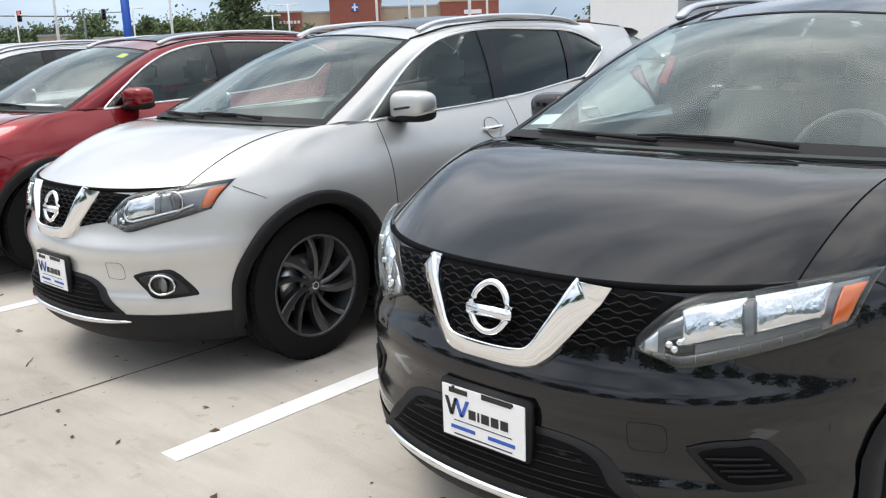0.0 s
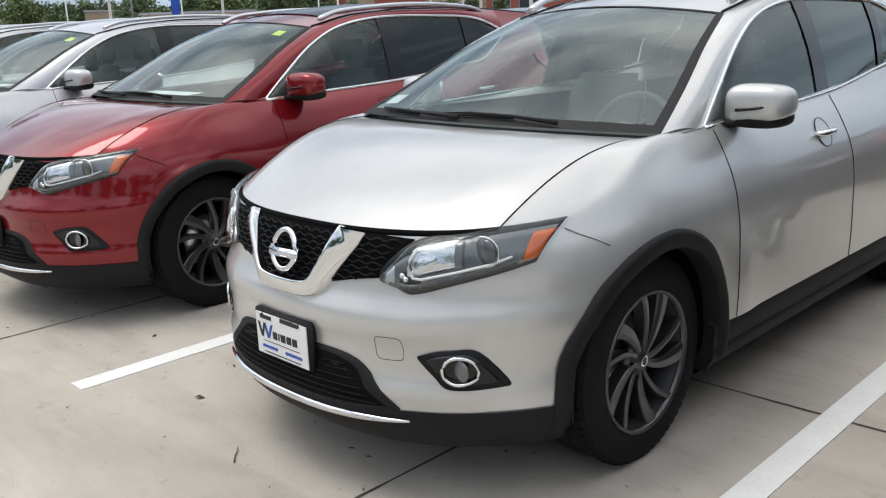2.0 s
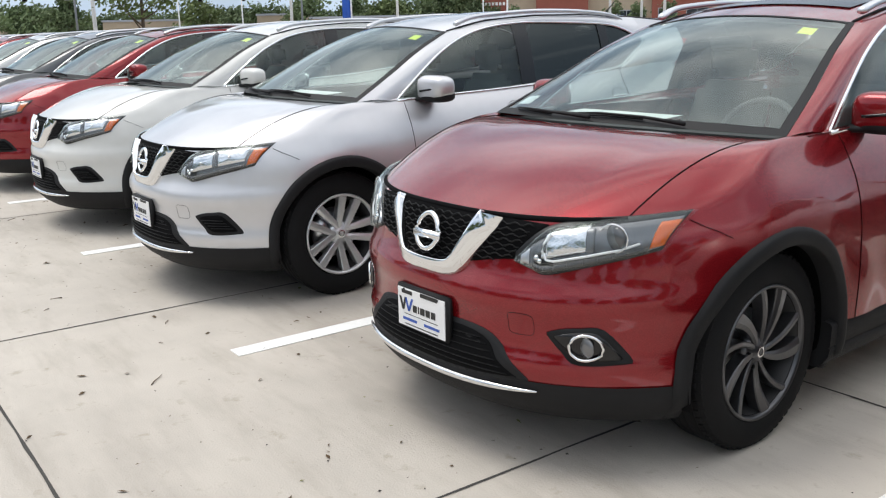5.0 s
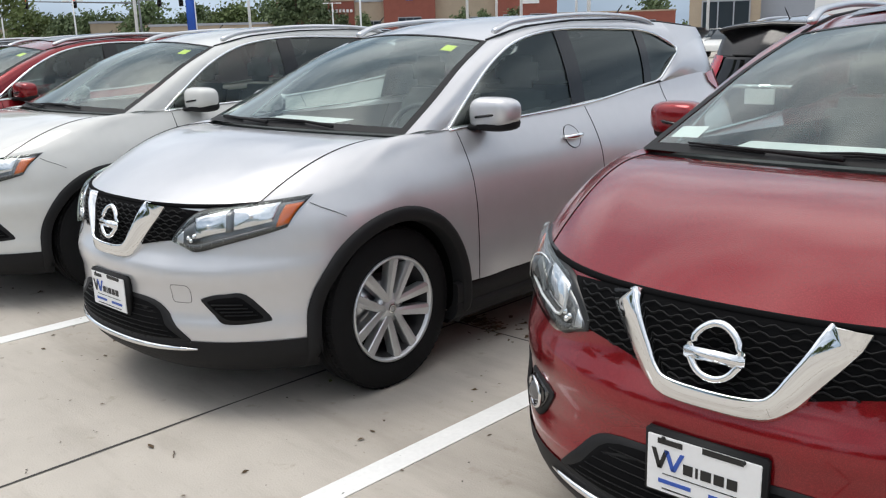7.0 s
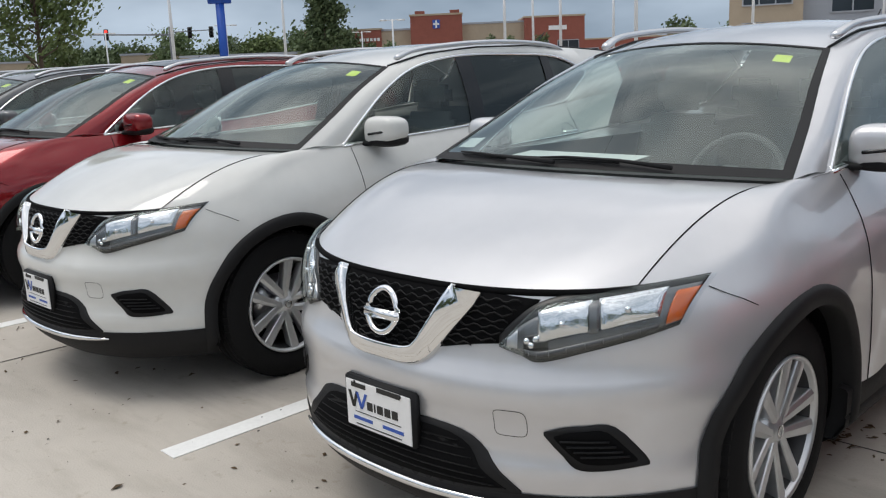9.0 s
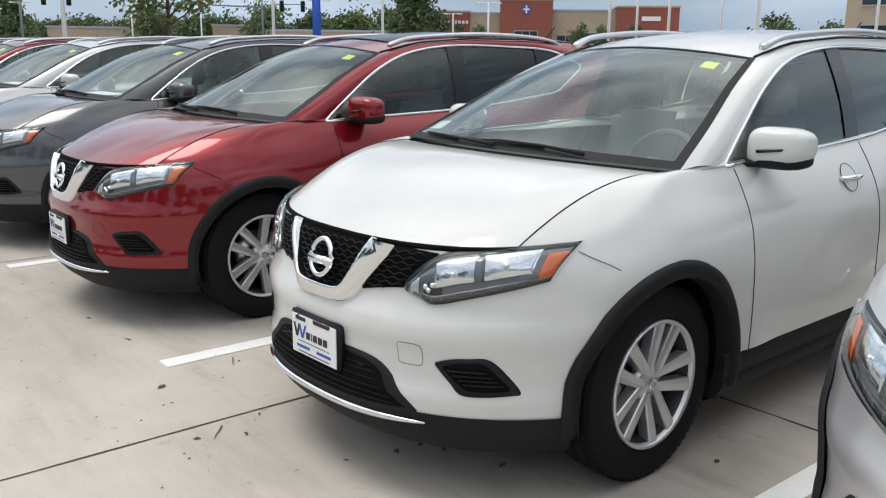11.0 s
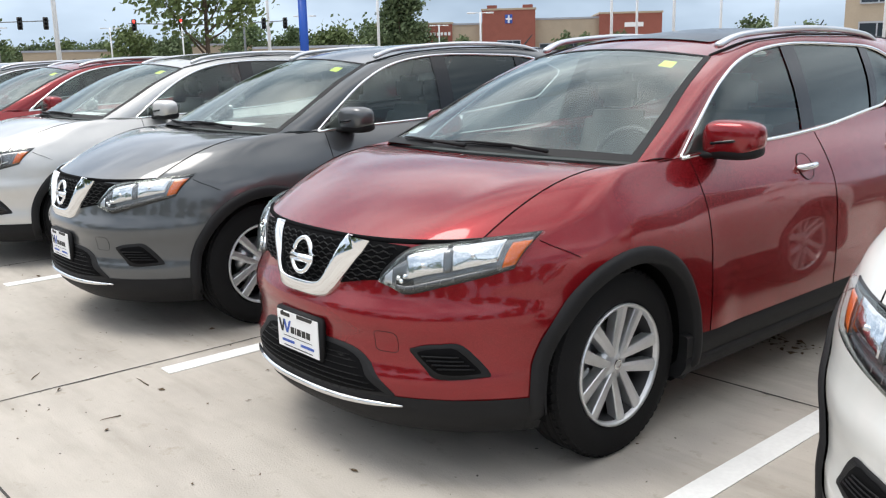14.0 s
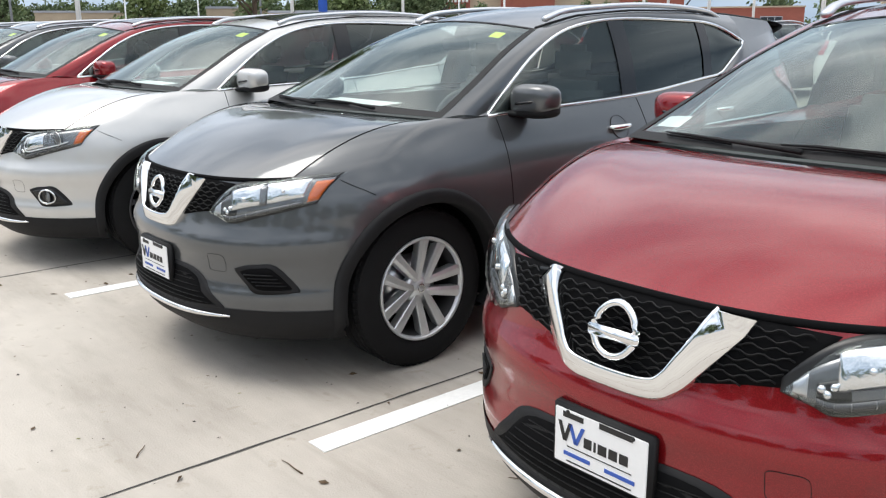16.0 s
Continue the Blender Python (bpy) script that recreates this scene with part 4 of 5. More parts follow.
def dress(car, colour, m, label, group="row of parked cars"):
    """A copy of a car in its own paint."""
    c = copy_thing(car, m)
    for o in c.children_recursive:
        if "painted" in o and o.material_slots:
            o.material_slots[0].link = "OBJECT"
            o.material_slots[0].material = PAINTS[colour]
    return tagged(c, label, "car", group)


def drop(car):
    for o in list(car.children_recursive) + [car]:
        bpy.data.objects.remove(o)


KINDS = {k: build_car(*k) for k in (("fog", "dark", True), ("", "silver", False), ("", "silver", True))}
ROW = [
    ("black", ("", "silver", False), 2.636, -0.045, -0.9, "glossy black crossover with chrome V grille and plain fog pockets"),
    ("silver", ("fog", "dark", True), 0.0, 0.0, 0.0, "silver crossover with dark alloy wheels and chrome fog rings"),
    ("red", ("fog", "dark", True), -2.686, -0.023, 2.2, "metallic red crossover with dark alloy wheels and fog lamps"),
    ("cool silver", ("", "silver", False), -5.357, -0.204, 1.24, "cool silver crossover with bright five-spoke wheels"),
    ("white", ("", "silver", False), -7.813, -0.288, 1.48, "white crossover with silver wheels beside a painted line"),
    ("red", ("", "silver", True), -10.428, -0.401, 0.0, "metallic red crossover with silver five-spoke wheels"),
    ("grey", ("", "silver", False), -12.963, -0.448, 0.0, "dark grey crossover with silver five-spoke wheels"),
    ("silver", ("fog", "dark", True), -15.55, -0.52, 0.0, "pale silver crossover with chrome fog rings, farther along"),
    ("red", ("", "silver", True), -18.1, -0.6, 0.0, "red crossover parked farther along the row"),
    ("grey", ("", "silver", False), -20.7, -0.7, 0.0, "dark grey crossover parked farther along the row"),
    ("grey", ("", "silver", False), -23.3, -0.75, 0.0, "dark grey crossover near the end of the row"),
    ("white", ("", "silver", False), -25.9, -0.85, 0.0, "white crossover near the end of the row"),
    ("red", ("", "silver", True), -28.5, -0.95, 0.0, "red crossover at the end of the row"),
]
for n, (colour, kind, x, y, turn, label) in enumerate(ROW):
    placed = dress(KINDS[kind], colour, pose(x, y, 0, 0, 0, turn), label)
    # the first two carry no card behind the glass, and few have papers on the dashboard
    for o in list(placed.children_recursive):
        if o.name.startswith("toll_card") and n < 2 or o.name.startswith("dash_paper") and n not in (2, 3, 6, 7):
            bpy.data.objects.remove(o)
BACKROW = [("black", 2.8, 11.3), ("black", 0.05, 11.3), ("silver", -2.95, 11.3), ("black", -5.65, 11.3), ("black", -14.0, 19.0), ("white", -16.8, 19.0), ("black", -19.6, 19.0)]
for colour, x, y in BACKROW:
    dress(KINDS[("", "silver", False)], colour, pose(x, y, 0, 0, 0, 180), "%s crossover in the row behind, tail towards the lane" % colour, "cars in the row behind")
for k in KINDS.values():
    drop(k)


# ---- ground ----
CONCRETE = material("concrete", (0.485, 0.445, 0.392), 0.85, var=0.10, scale=0.5, bump=0.25, bump_scale=120)


def stain(m, scale, stretch, lo, hi, dark):
    """Darkens the base colour of m where a stretched noise runs high."""
    n, l = m.node_tree.nodes, m.node_tree.links
    b = n["Principled BSDF"]
    src = b.inputs["Base Color"].links[0].from_socket
    co, mp, no, rg, mx = n.new("ShaderNodeTexCoord"), n.new("ShaderNodeMapping"), n.new("ShaderNodeTexNoise"), n.new("ShaderNodeMapRange"), n.new("ShaderNodeMix")
    mp.inputs["Scale"].default_value = stretch
    no.inputs["Scale"].default_value, no.inputs["Detail"].default_value, no.inputs["Roughness"].default_value = scale, 6, 0.62
    rg.inputs["From Min"].default_value, rg.inputs["From Max"].default_value = lo, hi
    mx.data_type, mx.blend_type = "RGBA", "MULTIPLY"
    mx.inputs[7].default_value = (*dark, 1)
    l.new(co.outputs["Object"], mp.inputs["Vector"]), l.new(mp.outputs["Vector"], no.inputs["Vector"])
    l.new(no.outputs["Fac"], rg.inputs["Value"]), l.new(rg.outputs["Result"], mx.inputs[0])
    l.new(src, mx.inputs[6]), l.new(mx.outputs[2], b.inputs["Base Color"])


stain(CONCRETE, 0.55, (0.35, 1.6, 1), 0.48, 0.70, (0.70, 0.69, 0.68))
stain(CONCRETE, 2.4, (0.5, 2.2, 1), 0.50, 0.75, (0.80, 0.79, 0.77))
stain(CONCRETE, 9.0, (1, 1, 1), 0.60, 0.72, (0.78, 0.76, 0.72))
stain(CONCRETE, 60.0, (1, 1, 1), 0.62, 0.75, (0.75, 0.74, 0.72))
ground = part("ground", grid([[(x, y, 0) for x in (-900, -60, -30, 0, 30, 900)] for y in (-900, -30, 0, 12, 40, 900)]), CONCRETE, None, "pale stained concrete car park", smooth=False)
tagged(ground, category="ground", kind="structure")
for i, (x, y) in enumerate([(3.82, -0.05), (1.22, -0.127), (-1.36, -0.125), (-4.0, -0.18), (-6.61, -0.234), (-9.20, -0.256), (-11.74, -0.34), (-14.3, -0.4), (-16.9, -0.45), (-19.5, -0.5), (-22.1, -0.55), (-24.7, -0.6)]):
    bm = box((-0.055, 0, 0.0), (0.055, 5.4, 0.004))
    ln = part("parking_line", bm, STRIPE, None, smooth=False)
    ln.matrix_basis = pose(x, y, 0, 0, 0, 0)
    tagged(ln, "white painted parking bay line on concrete", "line", "bay lines", "structure")
JOINT = material("joint_tar", (0.05, 0.047, 0.043), 0.9)


def joint(a, b, w=0.012):
    a, b = Vector((*a, 0.002)), Vector((*b, 0.002))
    d = (b - a).normalized()
    s = Vector((-d.y, d.x, 0)) * w / 2
    n = max(2, int((b - a).length / 0.15))
    rng = random.Random(int(a.x * 100 + a.y * 10))
    rows = []
    for k in range(n + 1):
        p = a.lerp(b, k / n)
        j = s * (0.7 + 0.6 * rng.random())
        o = s * (rng.random() - 0.5) * 0.6
        rows.append([p - j + o, p + j + o])
    ob = part("slab_joint", grid(rows), JOINT, None)
    tagged(ob, "dark thin joint between concrete slabs", "joint", "slab joints", "structure")


for jx in [0.29, -2.29, -4.93, -8.42, -11.9, -15.0, -18.0, -21.5]:
    joint((jx, -1.25 + 0.014 * jx), (jx, 13))
joint((8, 1.76), (-40, 1.03))
joint((8, -1.02), (-40, -1.78))
joint((8, 6.9), (-40, 6.2))
joint((-3.0, -9), (-3.0, -1.3))
joint((-12, -9), (-12, -1.4))


# ---- distance: directions in degrees from +y towards -x, seen from the middle of the walk ----
MID = Vector((-5, -1.8, 0))


def far(az, d, z=0.0):
    return MID + Vector((-math.sin(radians(az)) * d, math.cos(radians(az)) * d, z))


BRICK = material("red_brick", (0.27, 0.085, 0.06), 0.85, var=0.12, scale=1.0)
TANWALL = material("tan_block", (0.42, 0.34, 0.25), 0.85, var=0.08, scale=1.0)
GREYWALL = material("grey_cladding", (0.36, 0.38, 0.42), 0.7, var=0.05, scale=1.0)
FARGLASS = material("far_glass", (0.03, 0.04, 0.05), 0.1)
POLE = material("white_pole_paint", (0.72, 0.73, 0.74), 0.45, var=0.04)
BLUE = material("blue_sign_paint", (0.012, 0.08, 0.42), 0.4, var=0.04)
REDSIGN = material("red_sign", (0.55, 0.02, 0.03), 0.4)
SIGNALRED = material("red_signal_light", (1.0, 0.03, 0.02), 0.4, emit=3.0)
BARK = material("bark", (0.09, 0.065, 0.045), 0.9, var=0.2, bump=0.4)
LEAF = material("leaves", (0.095, 0.135, 0.055), 0.7, var=0.35, scale=0.8, spread=0.2)
LEAF2 = material("light_leaves", (0.11, 0.15, 0.045), 0.7, var=0.3, scale=1.2, spread=0.2)
TRAFFIC = material("traffic_grey", (0.16, 0.17, 0.18), 0.5)


def facing(az, d):
    """A pose at that place, its -y side towards the walk."""
    p = far(az, d)
    return pose(p.x, p.y, 0, 0, 0, az)


def block_building(name, az, d, blocks, label, windows=()):
    """Blocks (x0, x1, depth, height, material) and windows (x0, x1, z0, z1) across the front at y = 0."""
    b = tagged(new(name), label, "building")
    b.matrix_basis = facing(az, d)
    for x0, x1, y0, dp, h, mt in blocks:
        w = part("wall", box((x0, y0, 0), (x1, dp, h)), mt, b, smooth=False)
        part("roof_coping", box((x0 - 0.15, y0 - 0.15, h), (x1 + 0.15, dp + 0.1, h + 0.3), 0.03), TANWALL if mt is not TANWALL else GREYWALL, b, smooth=False)
    for x0, x1, y, z0, z1 in windows:
        win = part("window", box((x0, y - 0.05, z0), (x1, y + 0.2, z1)), FARGLASS, b, smooth=False)
        bm = bmesh.new()
        n = max(1, round((x1 - x0) / 1.4))
        for k in range(n + 1):
            x = lerp(x0, x1, k / n)
            box_into(bm, (x - 0.05, y - 0.1, z0), (x + 0.05, y, z1))
        box_into(bm, (x0 - 0.05, y - 0.11, z1 - 0.08), (x1 + 0.05, y, z1 + 0.05))
        box_into(bm, (x0 - 0.05, y - 0.13, z0 - 0.1), (x1 + 0.05, y, z0))
        part("window_frame", bm, GREYWALL, win, smooth=False)
    return b


clinic = block_building("brick_building", 45.0, 150, [(-23, -10, 0, 12, 7.5, BRICK), (-10, -5, 0.5, 12, 7.3, TANWALL), (-5, 3.6, -1.2, 14, 9.4, BRICK), (3.6, 14, 0.5, 12, 7.8, TANWALL), (14, 24, -0.6, 12, 8.4, BRICK)],
    "long low red brick and tan clinic building", [(-9.4, -5.6, 0.5, 1, 4.2), (-2.6, 1.2, -1.2, 0.2, 4.6), (4.4, 7.4, 0.5, 1.4, 4.0), (8.4, 13, 0.5, 1.4, 4.4), (15, 18, -0.6, 1.4, 4.6), (19.5, 23, -0.6, 1.4, 4.6), (-16, -13, 0, 1.0, 3.6), (-22, -19, 0, 1.0, 3.6)])
for k in range(12):
    part("sign_letter", box((-17.5 + k * 0.62, -0.15, 5.7), (-17.1 + k * 0.62, 0.0, 6.2)), PLATE, clinic, smooth=False)
part("sign_panel", box((-1.3, -1.35, 7.3), (-0.1, -1.2, 8.7), 0.05), BLUEINK, clinic, smooth=False)
bm = box((-0.84, -1.5, 7.4), (-0.56, -1.35, 8.6))
box_into(bm, (-1.2, -1.5, 7.86), (-0.2, -1.36, 8.14))
part("sign_cross", bm, PLATE, clinic, smooth=False)
part("sign_bar", box((18, -0.75, 6.3), (21, -0.6, 7.0)), PLATE, clinic, smooth=False)
for x in (-4.2, 1.6):
    part("parapet_block", box((x, -1.2, 9.7), (x + 1.6, 2, 10.2)), BRICK, clinic, smooth=False)
block_building("grey_building", 24.0, 75, [(-3.4, 2, -1, 12, 9.5, TANWALL), (2, 26, 0, 14, 8.0, GREYWALL)], "grey panel and tan block showroom building under a flat roof",
    [(-2.4, 1.2, -1, 5.0, 7.0), (4, 7, 0, 4.2, 6.6), (9, 12, 0, 4.2, 6.6), (14, 17, 0, 4.2, 6.6), (19, 22, 0, 4.2, 6.6), (-2.4, 1.2, -1, 1.0, 3.6)])
block_building("brick_building", 33.0, 190, [(-14, 14, 0, 10, 5.2, BRICK)], "distant low brick shop with a red sign", [(-10, -7, 0, 1.5, 3.5), (-2, 2, 0, 1.5, 3.5), (6, 10, 0, 1.5, 3.5)])
block_building("brick_building", 7.0, 120, [(-26, 30, 0, 12, 7.5, BRICK)], "long red brick shop building far behind the cars", [(-22 + 6 * k, -19 + 6 * k, 0, 1.5, 4.5) for k in range(8)])
block_building("white_building", 12.0, 60, [(-3, 22, 0, 12, 6.2, GREYWALL)], "pale grey showroom wall under a flat roof", [(2, 8, 0, 0.4, 3.2), (10, 18, 0, 0.4, 3.2)])
board = tagged(new("sign_board"), "white sign board with a red unlettered band", "sign")
board.matrix_basis = pose(-10.1, 22.6, 0, 0, 0, 27)
part("panel", box((-1.3, 0, 0.3), (1.3, 0.12, 3.3), 0.02), PLATE, board, smooth=False)
for x in (-1.2, 1.2):
    part("post", box((x - 0.08, 0.02, 0), (x + 0.08, 0.18, 3.4), 0.01), POLE, board)
for k in range(6):
    part("red_shape", box((-0.95 + k * 0.33, -0.03, 2.68), (-0.72 + k * 0.33, 0.0, 3.0), 0.01), REDSIGN, board, smooth=False)
for az, d, w, h in ((57.5, 120, 16, 3.6), (70, 150, 22, 4.2), (63, 140, 9, 4.6), (79, 160, 14, 4.0)):
    block_building("low_building", az, d, [(-w / 2, w / 2, 0, 8, h, TANWALL)], "low tan roadside building", [(-w / 2 + 1 + 3 * k, -w / 2 + 2.6 + 3 * k, 0, 1, 2.6) for k in range(int(w / 3) - 1)])


def light_pole(az, d, h, double=True, label="white steel car park light pole with flat heads"):
    p = tagged(new("light_pole"), label, "light pole", "car park light poles")
    p.matrix_basis = facing(az, d)
    part("base", tube([(0, 0, 0), (0, 0, 0.75)], [0.3, 0.28], 14), CONCRETE, p)
    part("pole", tube([(0, 0, 0.7), (0, 0, h)], [0.10, 0.075], 10), POLE, p)
    for s in ((-1, 1) if double else (1,)):
        arm = part("arm", tube([(0, 0, h - 0.1), (0.5 * s, 0, h - 0.05)], 0.04, 6), POLE, p)
        part("lamp_head", box((min(0.45 * s, 1.15 * s), -0.2, h - 0.14), (max(0.45 * s, 1.15 * s), 0.2, h - 0.02), 0.03), POLE, arm)


for az, d, h in ((54.4, 62, 9.0), (61.2, 55, 9.0), (73.3, 42, 9.0), (40.2, 60, 9), (38.5, 66, 9), (36.6, 58, 9), (33.5, 70, 9), (31.5, 45, 9), (65.5, 110, 6.6), (58.3, 95, 6.4), (69.5, 120, 6.5), (75.5, 115, 6.4), (49.9, 110, 5.8), (47.7, 80, 5.6), (81, 60, 8.5), (88, 70, 9), (25, 60, 9), (18, 65, 9)):
    light_pole(az, d, h)
# blue sign pylon
pyl = tagged(new("sign_pylon"), "tall blue steel sign pylon", "sign")
pyl.matrix_basis = facing(58.5, 88)
part("column", box((-0.40, -0.3, 0), (0.40, 0.3, 8.2), 0.04), BLUE, pyl)
part("sign_head", box((-1.1, -0.4, 8.0), (1.1, 0.4, 13.0), 0.06), BLUE, pyl)
# traffic signals over the road
for az, d, reach in ((61.8, 120, 14.0), (75.5, 115, 10.0)):
    sig = tagged(new("traffic_signal"), "grey mast arm with black signal heads showing red", "traffic light")
    sig.matrix_basis = facing(az, d)
    part("mast", tube([(0, 0, 0), (0, 0, 7.6)], [0.16, 0.11], 10), TRAFFIC, sig)
    part("mast_arm", tube([(0, 0, 6.6), (-reach, 0, 7.0)], [0.11, 0.06], 8), TRAFFIC, sig)
    for k, x in enumerate((-reach * 0.95, -reach * 0.55, 2.5, 5.2)):
        if x > 0:
            part("mast_arm", tube([(0, 0, 6.9), (5.6, 0, 7.1)], 0.06, 8), TRAFFIC, sig) if k == 2 else None
        head = part("signal_head", box((x - 0.28, -0.25, 6.1), (x + 0.28, 0.2, 7.5), 0.05), INK, sig)
        for j in range(3):
            bm = bmesh.new()
            bmesh.ops.create_uvsphere(bm, u_segments=10, v_segments=6, radius=0.17, matrix=Matrix.Translation((x, -0.24, 7.22 - 0.45 * j)))
            part("signal_lens", bm, SIGNALRED if j == 0 and x < 0 else DARK, head)


def tree(az, d, h, spread, leaves, seed, mat=LEAF, size=0.30, label="leafy green tree", base=0.30):
    """A tapered trunk with limbs, and a crown of small leaf clumps round the twigs' ends."""
    rng = random.Random(seed)
    t = tagged(new("tree"), label, "tree", "trees beyond the lot")
    t.matrix_basis = facing(az, d)
    bm = bmesh.new()
    tube_into(bm, [(0, 0, 0), (0.05 * h * 0.1, 0, h * 0.3), (0, 0.02 * h, h * 0.62), (0.01 * h, 0, h * 0.9)], [h * 0.015, h * 0.011, h * 0.007, h * 0.002], 8)
    tips = []
    for k in range(16):
        a = rng.random() * 2 * math.pi
        z0 = h * lerp(base, 0.80, k / 15)
        ln = spread * (0.55 + 0.5 * rng.random()) * (1 - 0.55 * k / 15)
        end = Vector((math.cos(a) * ln, math.sin(a) * ln, z0 + h * 0.12 + rng.random() * h * 0.12))
        tube_into(bm, [(0, 0, z0), Vector((0, 0, z0)).lerp(end, 0.5) + Vector((0, 0, -0.02 * h)), end], [h * 0.005, h * 0.003, h * 0.0012], 5)
        tips += [end, Vector((0, 0, z0)).lerp(end, 0.6), end + Vector((rng.gauss(0, 0.15), rng.gauss(0, 0.15), 0.1)) * spread]
    tips.append(Vector((0, 0, h * 0.93)))
    part("trunk", bm, BARK, t)
    verts, faces = [], []
    for k in range(leaves):
        c = rng.choice(tips) + Vector((rng.gauss(0, 1), rng.gauss(0, 1), rng.gauss(0, 0.75))) * spread * 0.20
        s = size * (0.6 + 0.8 * rng.random())
        n = Vector((rng.gauss(0, 1), rng.gauss(0, 1), rng.gauss(0.4, 1))).normalized()
        u = n.orthogonal().normalized() * s
        v = n.cross(u).normalized() * s * 0.6
        i = len(verts)
        verts += [c - u, c + v - u * 0.1 + n * s * 0.15, c + u, c - v + u * 0.1 + n * s * 0.15]
        faces += [(i, i + 1, i + 2), (i, i + 2, i + 3)]
    me = bpy.data.meshes.new("crown")
    me.from_pydata([tuple(v) for v in verts], [], faces)
    me.materials.append(mat)
    ob = new("crown", me)
    ob.parent = t
    tagged(ob, kind="stuff")
    return t


young = tree(64.8, 42, 4.4, 1.05, 5600, 11, LEAF2, 0.055, "young green tree with open crown in the lot", 0.38)
young.matrix_basis = pose(-22.3, 5.3, 0, 0, 0, 40)
tree(52.3, 120, 11, 2.8, 7000, 12, LEAF, 0.28, "tall dark green tree", 0.15)
rng = random.Random(5)
for k in range(46):
    az = 90 - k * 1.02 + rng.uniform(-0.4, 0.4)
    if 34 < az < 51:
        continue
    tree(az, rng.uniform(125, 175), rng.uniform(4.8, 7.8), rng.uniform(2.8, 4.2), 1900, 100 + k, LEAF if k % 3 else LEAF2, 0.30, "dark green tree in the line beyond the road", 0.08)
for k in range(22):
    tree(30 - k * 3.2 + rng.uniform(-1, 1), rng.uniform(200, 240), rng.uniform(6.5, 9), 5, 1300, 300 + k, LEAF, 0.5, "distant dark green tree", 0.08)
for az, d in ((48.2, 138), (49.5, 140), (42.0, 142), (38.5, 140), (40.5, 143)):
    tree(az, d, 5.0, 1.6, 900, int(az * 10), LEAF, 0.22, "small green tree before the brick building", 0.1)
# trees behind the walk, mirrored in the paintwork
for k in range(16):
    tree(120 + k * 11 + rng.uniform(-3, 3), rng.uniform(38, 60), rng.uniform(8, 13), 4.5, 700, 500 + k, LEAF, 0.7, "broad green tree across the lot", 0.12)


# ---- litter on the concrete ----
LITTER = material("dry_leaf", (0.10, 0.065, 0.035), 0.9, var=0.4, scale=3.0)
DIRT = material("dark_grit", (0.06, 0.052, 0.045), 0.95, var=0.3)
GREENBIT = material("green_leaf_bit", (0.16, 0.17, 0.05), 0.8, var=0.2)


def bits(name, n, mat, size, seed, label, spots=None):
    """Many small curled flakes lying on the ground."""
    rg = random.Random(seed)
    verts, faces = [], []
    for k in range(n):
        if spots:
            cx, cy, r = spots[k % len(spots)]
            x, y = rg.gauss(cx, r * 1.6), rg.gauss(cy, r * 0.7)
        else:
            x, y = rg.uniform(-24, 4.5), rg.choice((rg.gauss(-0.9, 0.7), rg.gauss(0.2, 0.6), rg.uniform(-2.5, 6)))
        a, s = rg.random() * 6.28, size * (0.4 + 1.1 * rg.random() ** 2)
        u, v = Vector((math.cos(a), math.sin(a), 0)) * s, Vector((-math.sin(a), math.cos(a), 0)) * s * rg.uniform(0.25, 0.6)
        c, i = Vector((x, y, 0.004)), len(verts)
        up = Vector((0, 0, s * rg.uniform(0.1, 0.5)))
        verts += [c - u, c - u * 0.2 - v, c + u * 0.8, c - u * 0.1 + v + up * 0.6, c + up]
        faces += [(i, i + 1, i + 4), (i + 1, i + 2, i + 4), (i + 2, i + 3, i + 4), (i + 3, i, i + 4)]
    me = bpy.data.meshes.new(name)
    me.from_pydata([tuple(v) for v in verts], [], faces)
    me.materials.append(mat)
    return tagged(new(name, me), label, "litter", kind="stuff")


bits("leaf_litter", 420, LITTER, 0.022, 3, "scattered brown dry leaf bits on the concrete")
bits("grit", 1500, DIRT, 0.007, 4, "scattered dark grit on the concrete")
bits("green_leaf_litter", 60, GREENBIT, 0.016, 5, "a few yellow-green leaf bits")
bits("leaf_pile", 260, LITTER, 0.024, 6, "damp brown leaf pile beside the tyres", [(-9.88, 2.20, 0.12), (-4.83, 1.64, 0.12), (-4.83, 1.64, 0.05)])


def twig(x, y, turn, ln):
    t = part("twig", tube([(0, 0, 0.004), (ln * 0.35, 0.004, 0.006), (ln * 0.7, 0.002, 0.006), (ln, 0.006, 0.005)], [0.003, 0.0025, 0.002, 0.0012], 5), LITTER, None)
    t.matrix_basis = pose(x, y, 0, 0, 0, turn)
    tagged(t, "thin dry brown twig on the concrete", "twig", "fallen twigs")


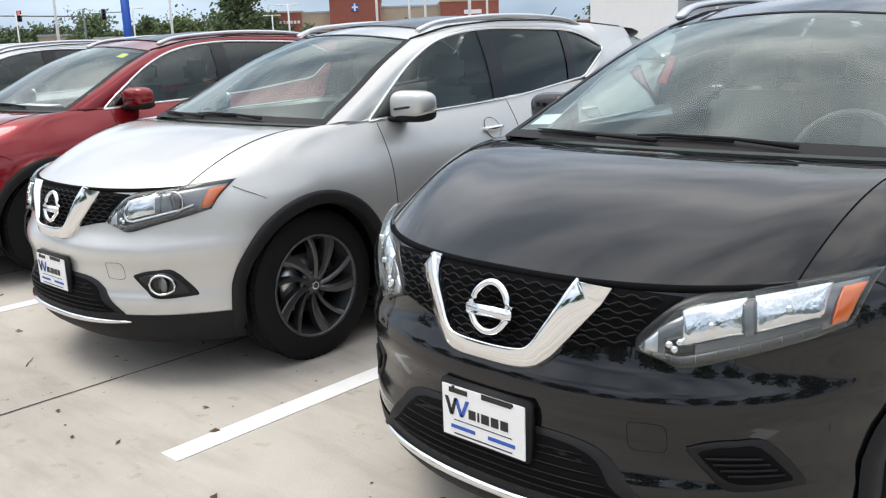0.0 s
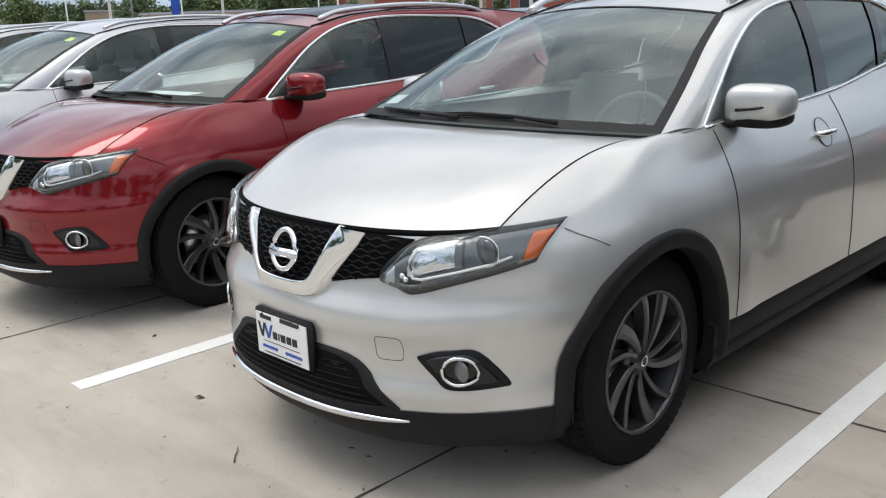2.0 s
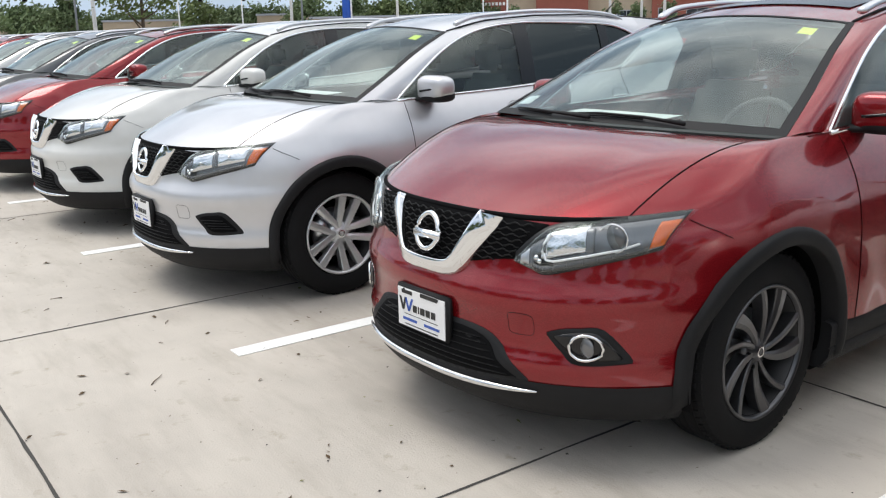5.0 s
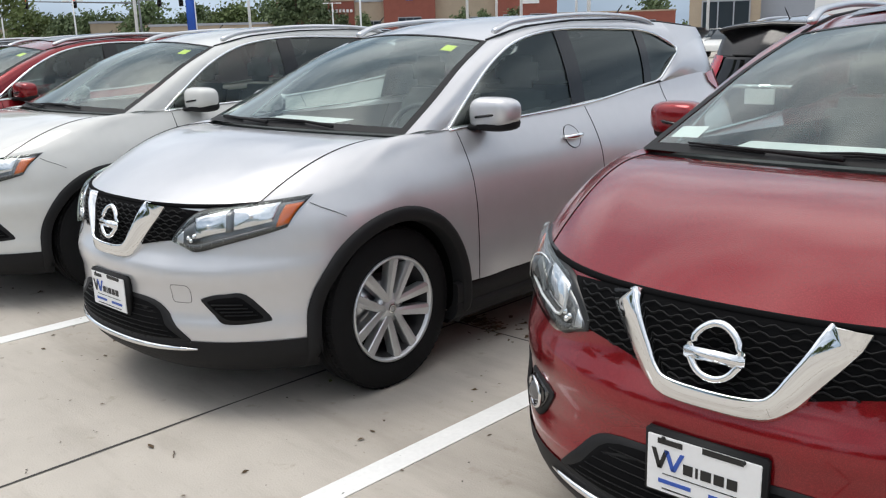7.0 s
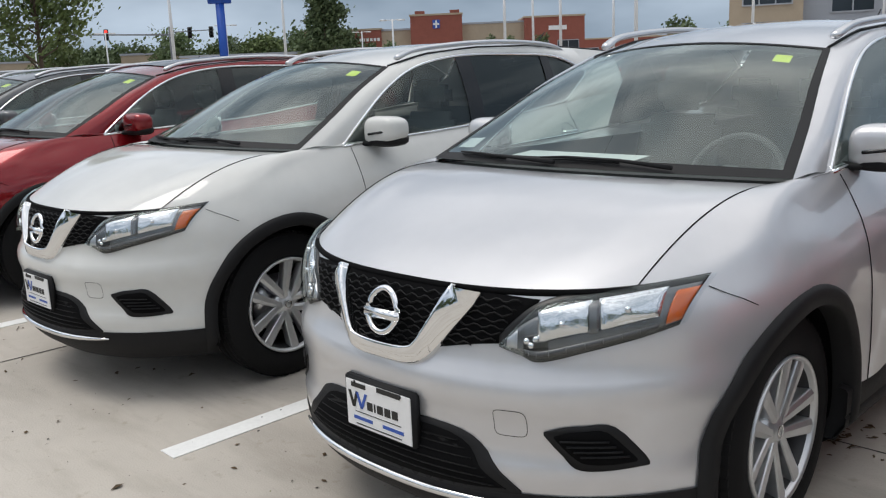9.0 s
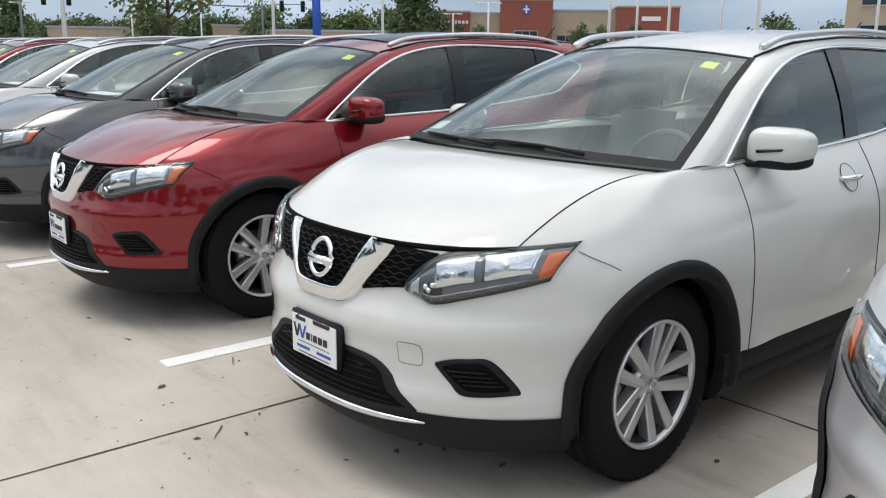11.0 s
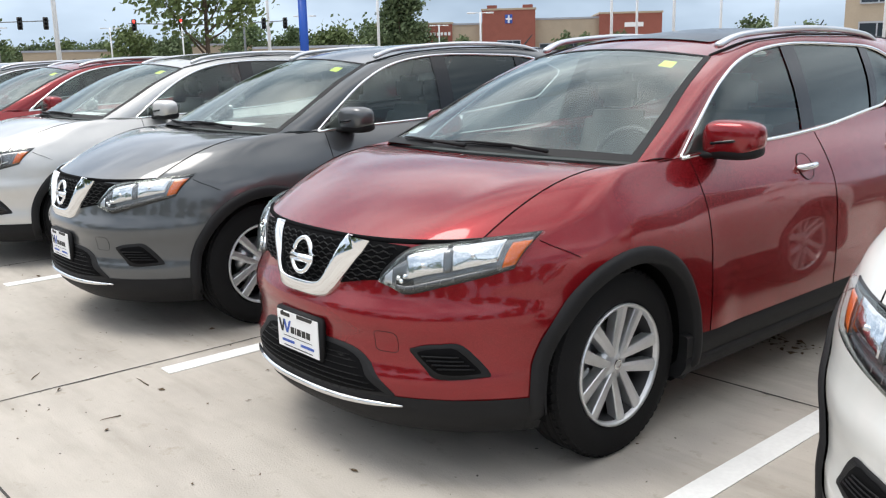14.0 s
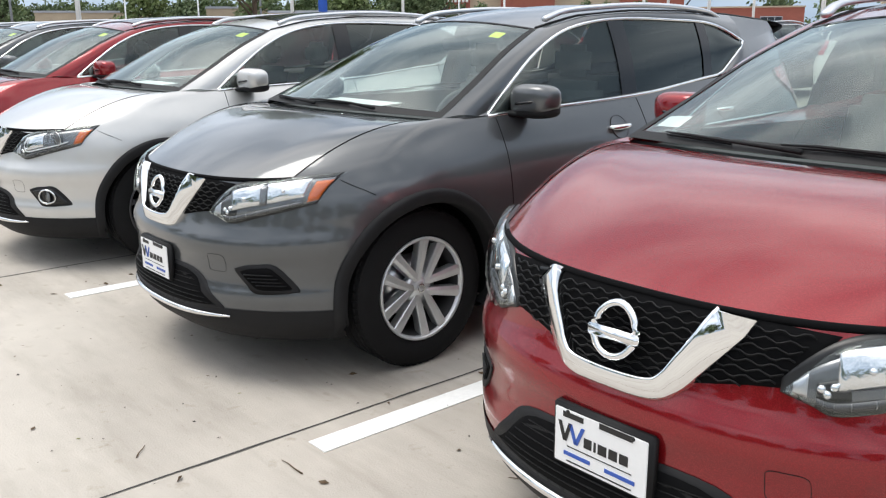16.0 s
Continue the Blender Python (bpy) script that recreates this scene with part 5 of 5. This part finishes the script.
rng = random.Random(9)
for k in range(14):
    twig(rng.uniform(-13, 3.5), rng.gauss(-0.5, 0.6), rng.uniform(0, 360), rng.uniform(0.05, 0.14))


# ---- cars far across the lot ----
def far_car(colour, m, tall):
    """A plain car seen from afar: body, cabin glass, roof and wheels."""
    c = tagged(new("car"), "distant %s %s parked across the lot" % (colour, "van" if tall > 1.6 else "saloon car"), "car", "cars across the lot")
    c.matrix_basis = m
    prof = [(0.0, 0.35), (0.0, 0.62), (0.15, 0.76), (1.05, 0.92), (4.2, 0.98), (4.5, 0.85), (4.5, 0.35)]
    bm = bmesh.new()
    rows = [[Vector((x * (1 - 0.05 * (z > 0.8)), y, z)) for y, z in prof] for x in (-0.85, -0.8, 0.8, 0.85)]
    grid_into(bm, rows)
    for r in (rows[0], rows[-1]):
        bm.faces.new([bm.verts.new(p) for p in r])
    part("body", bm, PAINTS[colour], c)
    cab = [(1.1, 0.92), (1.75, tall - 0.05), (3.4, tall - 0.04), (4.1, 0.97)]
    bm = grid([[Vector((x * (1 - 0.18 * (z > 1.1)), y, z)) for y, z in cab] for x in (-0.78, 0.78)])
    for sx in (-1, 1):
        bm.faces.new([bm.verts.new((0.78 * sx * (1 - 0.18 * (z > 1.1)), y, z)) for y, z in cab])
    part("cabin_glass", bm, FARGLASS, c)
    part("roof", box((-0.64, 1.72, tall - 0.06), (0.64, 3.42, tall), 0.03), PAINTS[colour], c)
    for sx in (-1, 1):
        for y in (0.85, 3.55):
            bm = lathe([(0.02, 0.09), (0.31, 0.09), (0.33, 0.04), (0.33, -0.09), (0.02, -0.09)], 18)
            w = part("wheel", bm, RUBBER, c)
            w.matrix_basis = pose(0.76 * sx, y, 0.33)


rng = random.Random(21)
for k in range(40):
    p = far(lerp(20, 86, (k + rng.random() * 0.6) / 40), rng.uniform(32, 95))
    far_car(rng.choice(["white", "silver", "black", "red", "grey", "white"]), pose(p.x, p.y, 0, 0, 0, rng.choice((2, 178, 92))), rng.choice((1.46, 1.5, 1.75)))
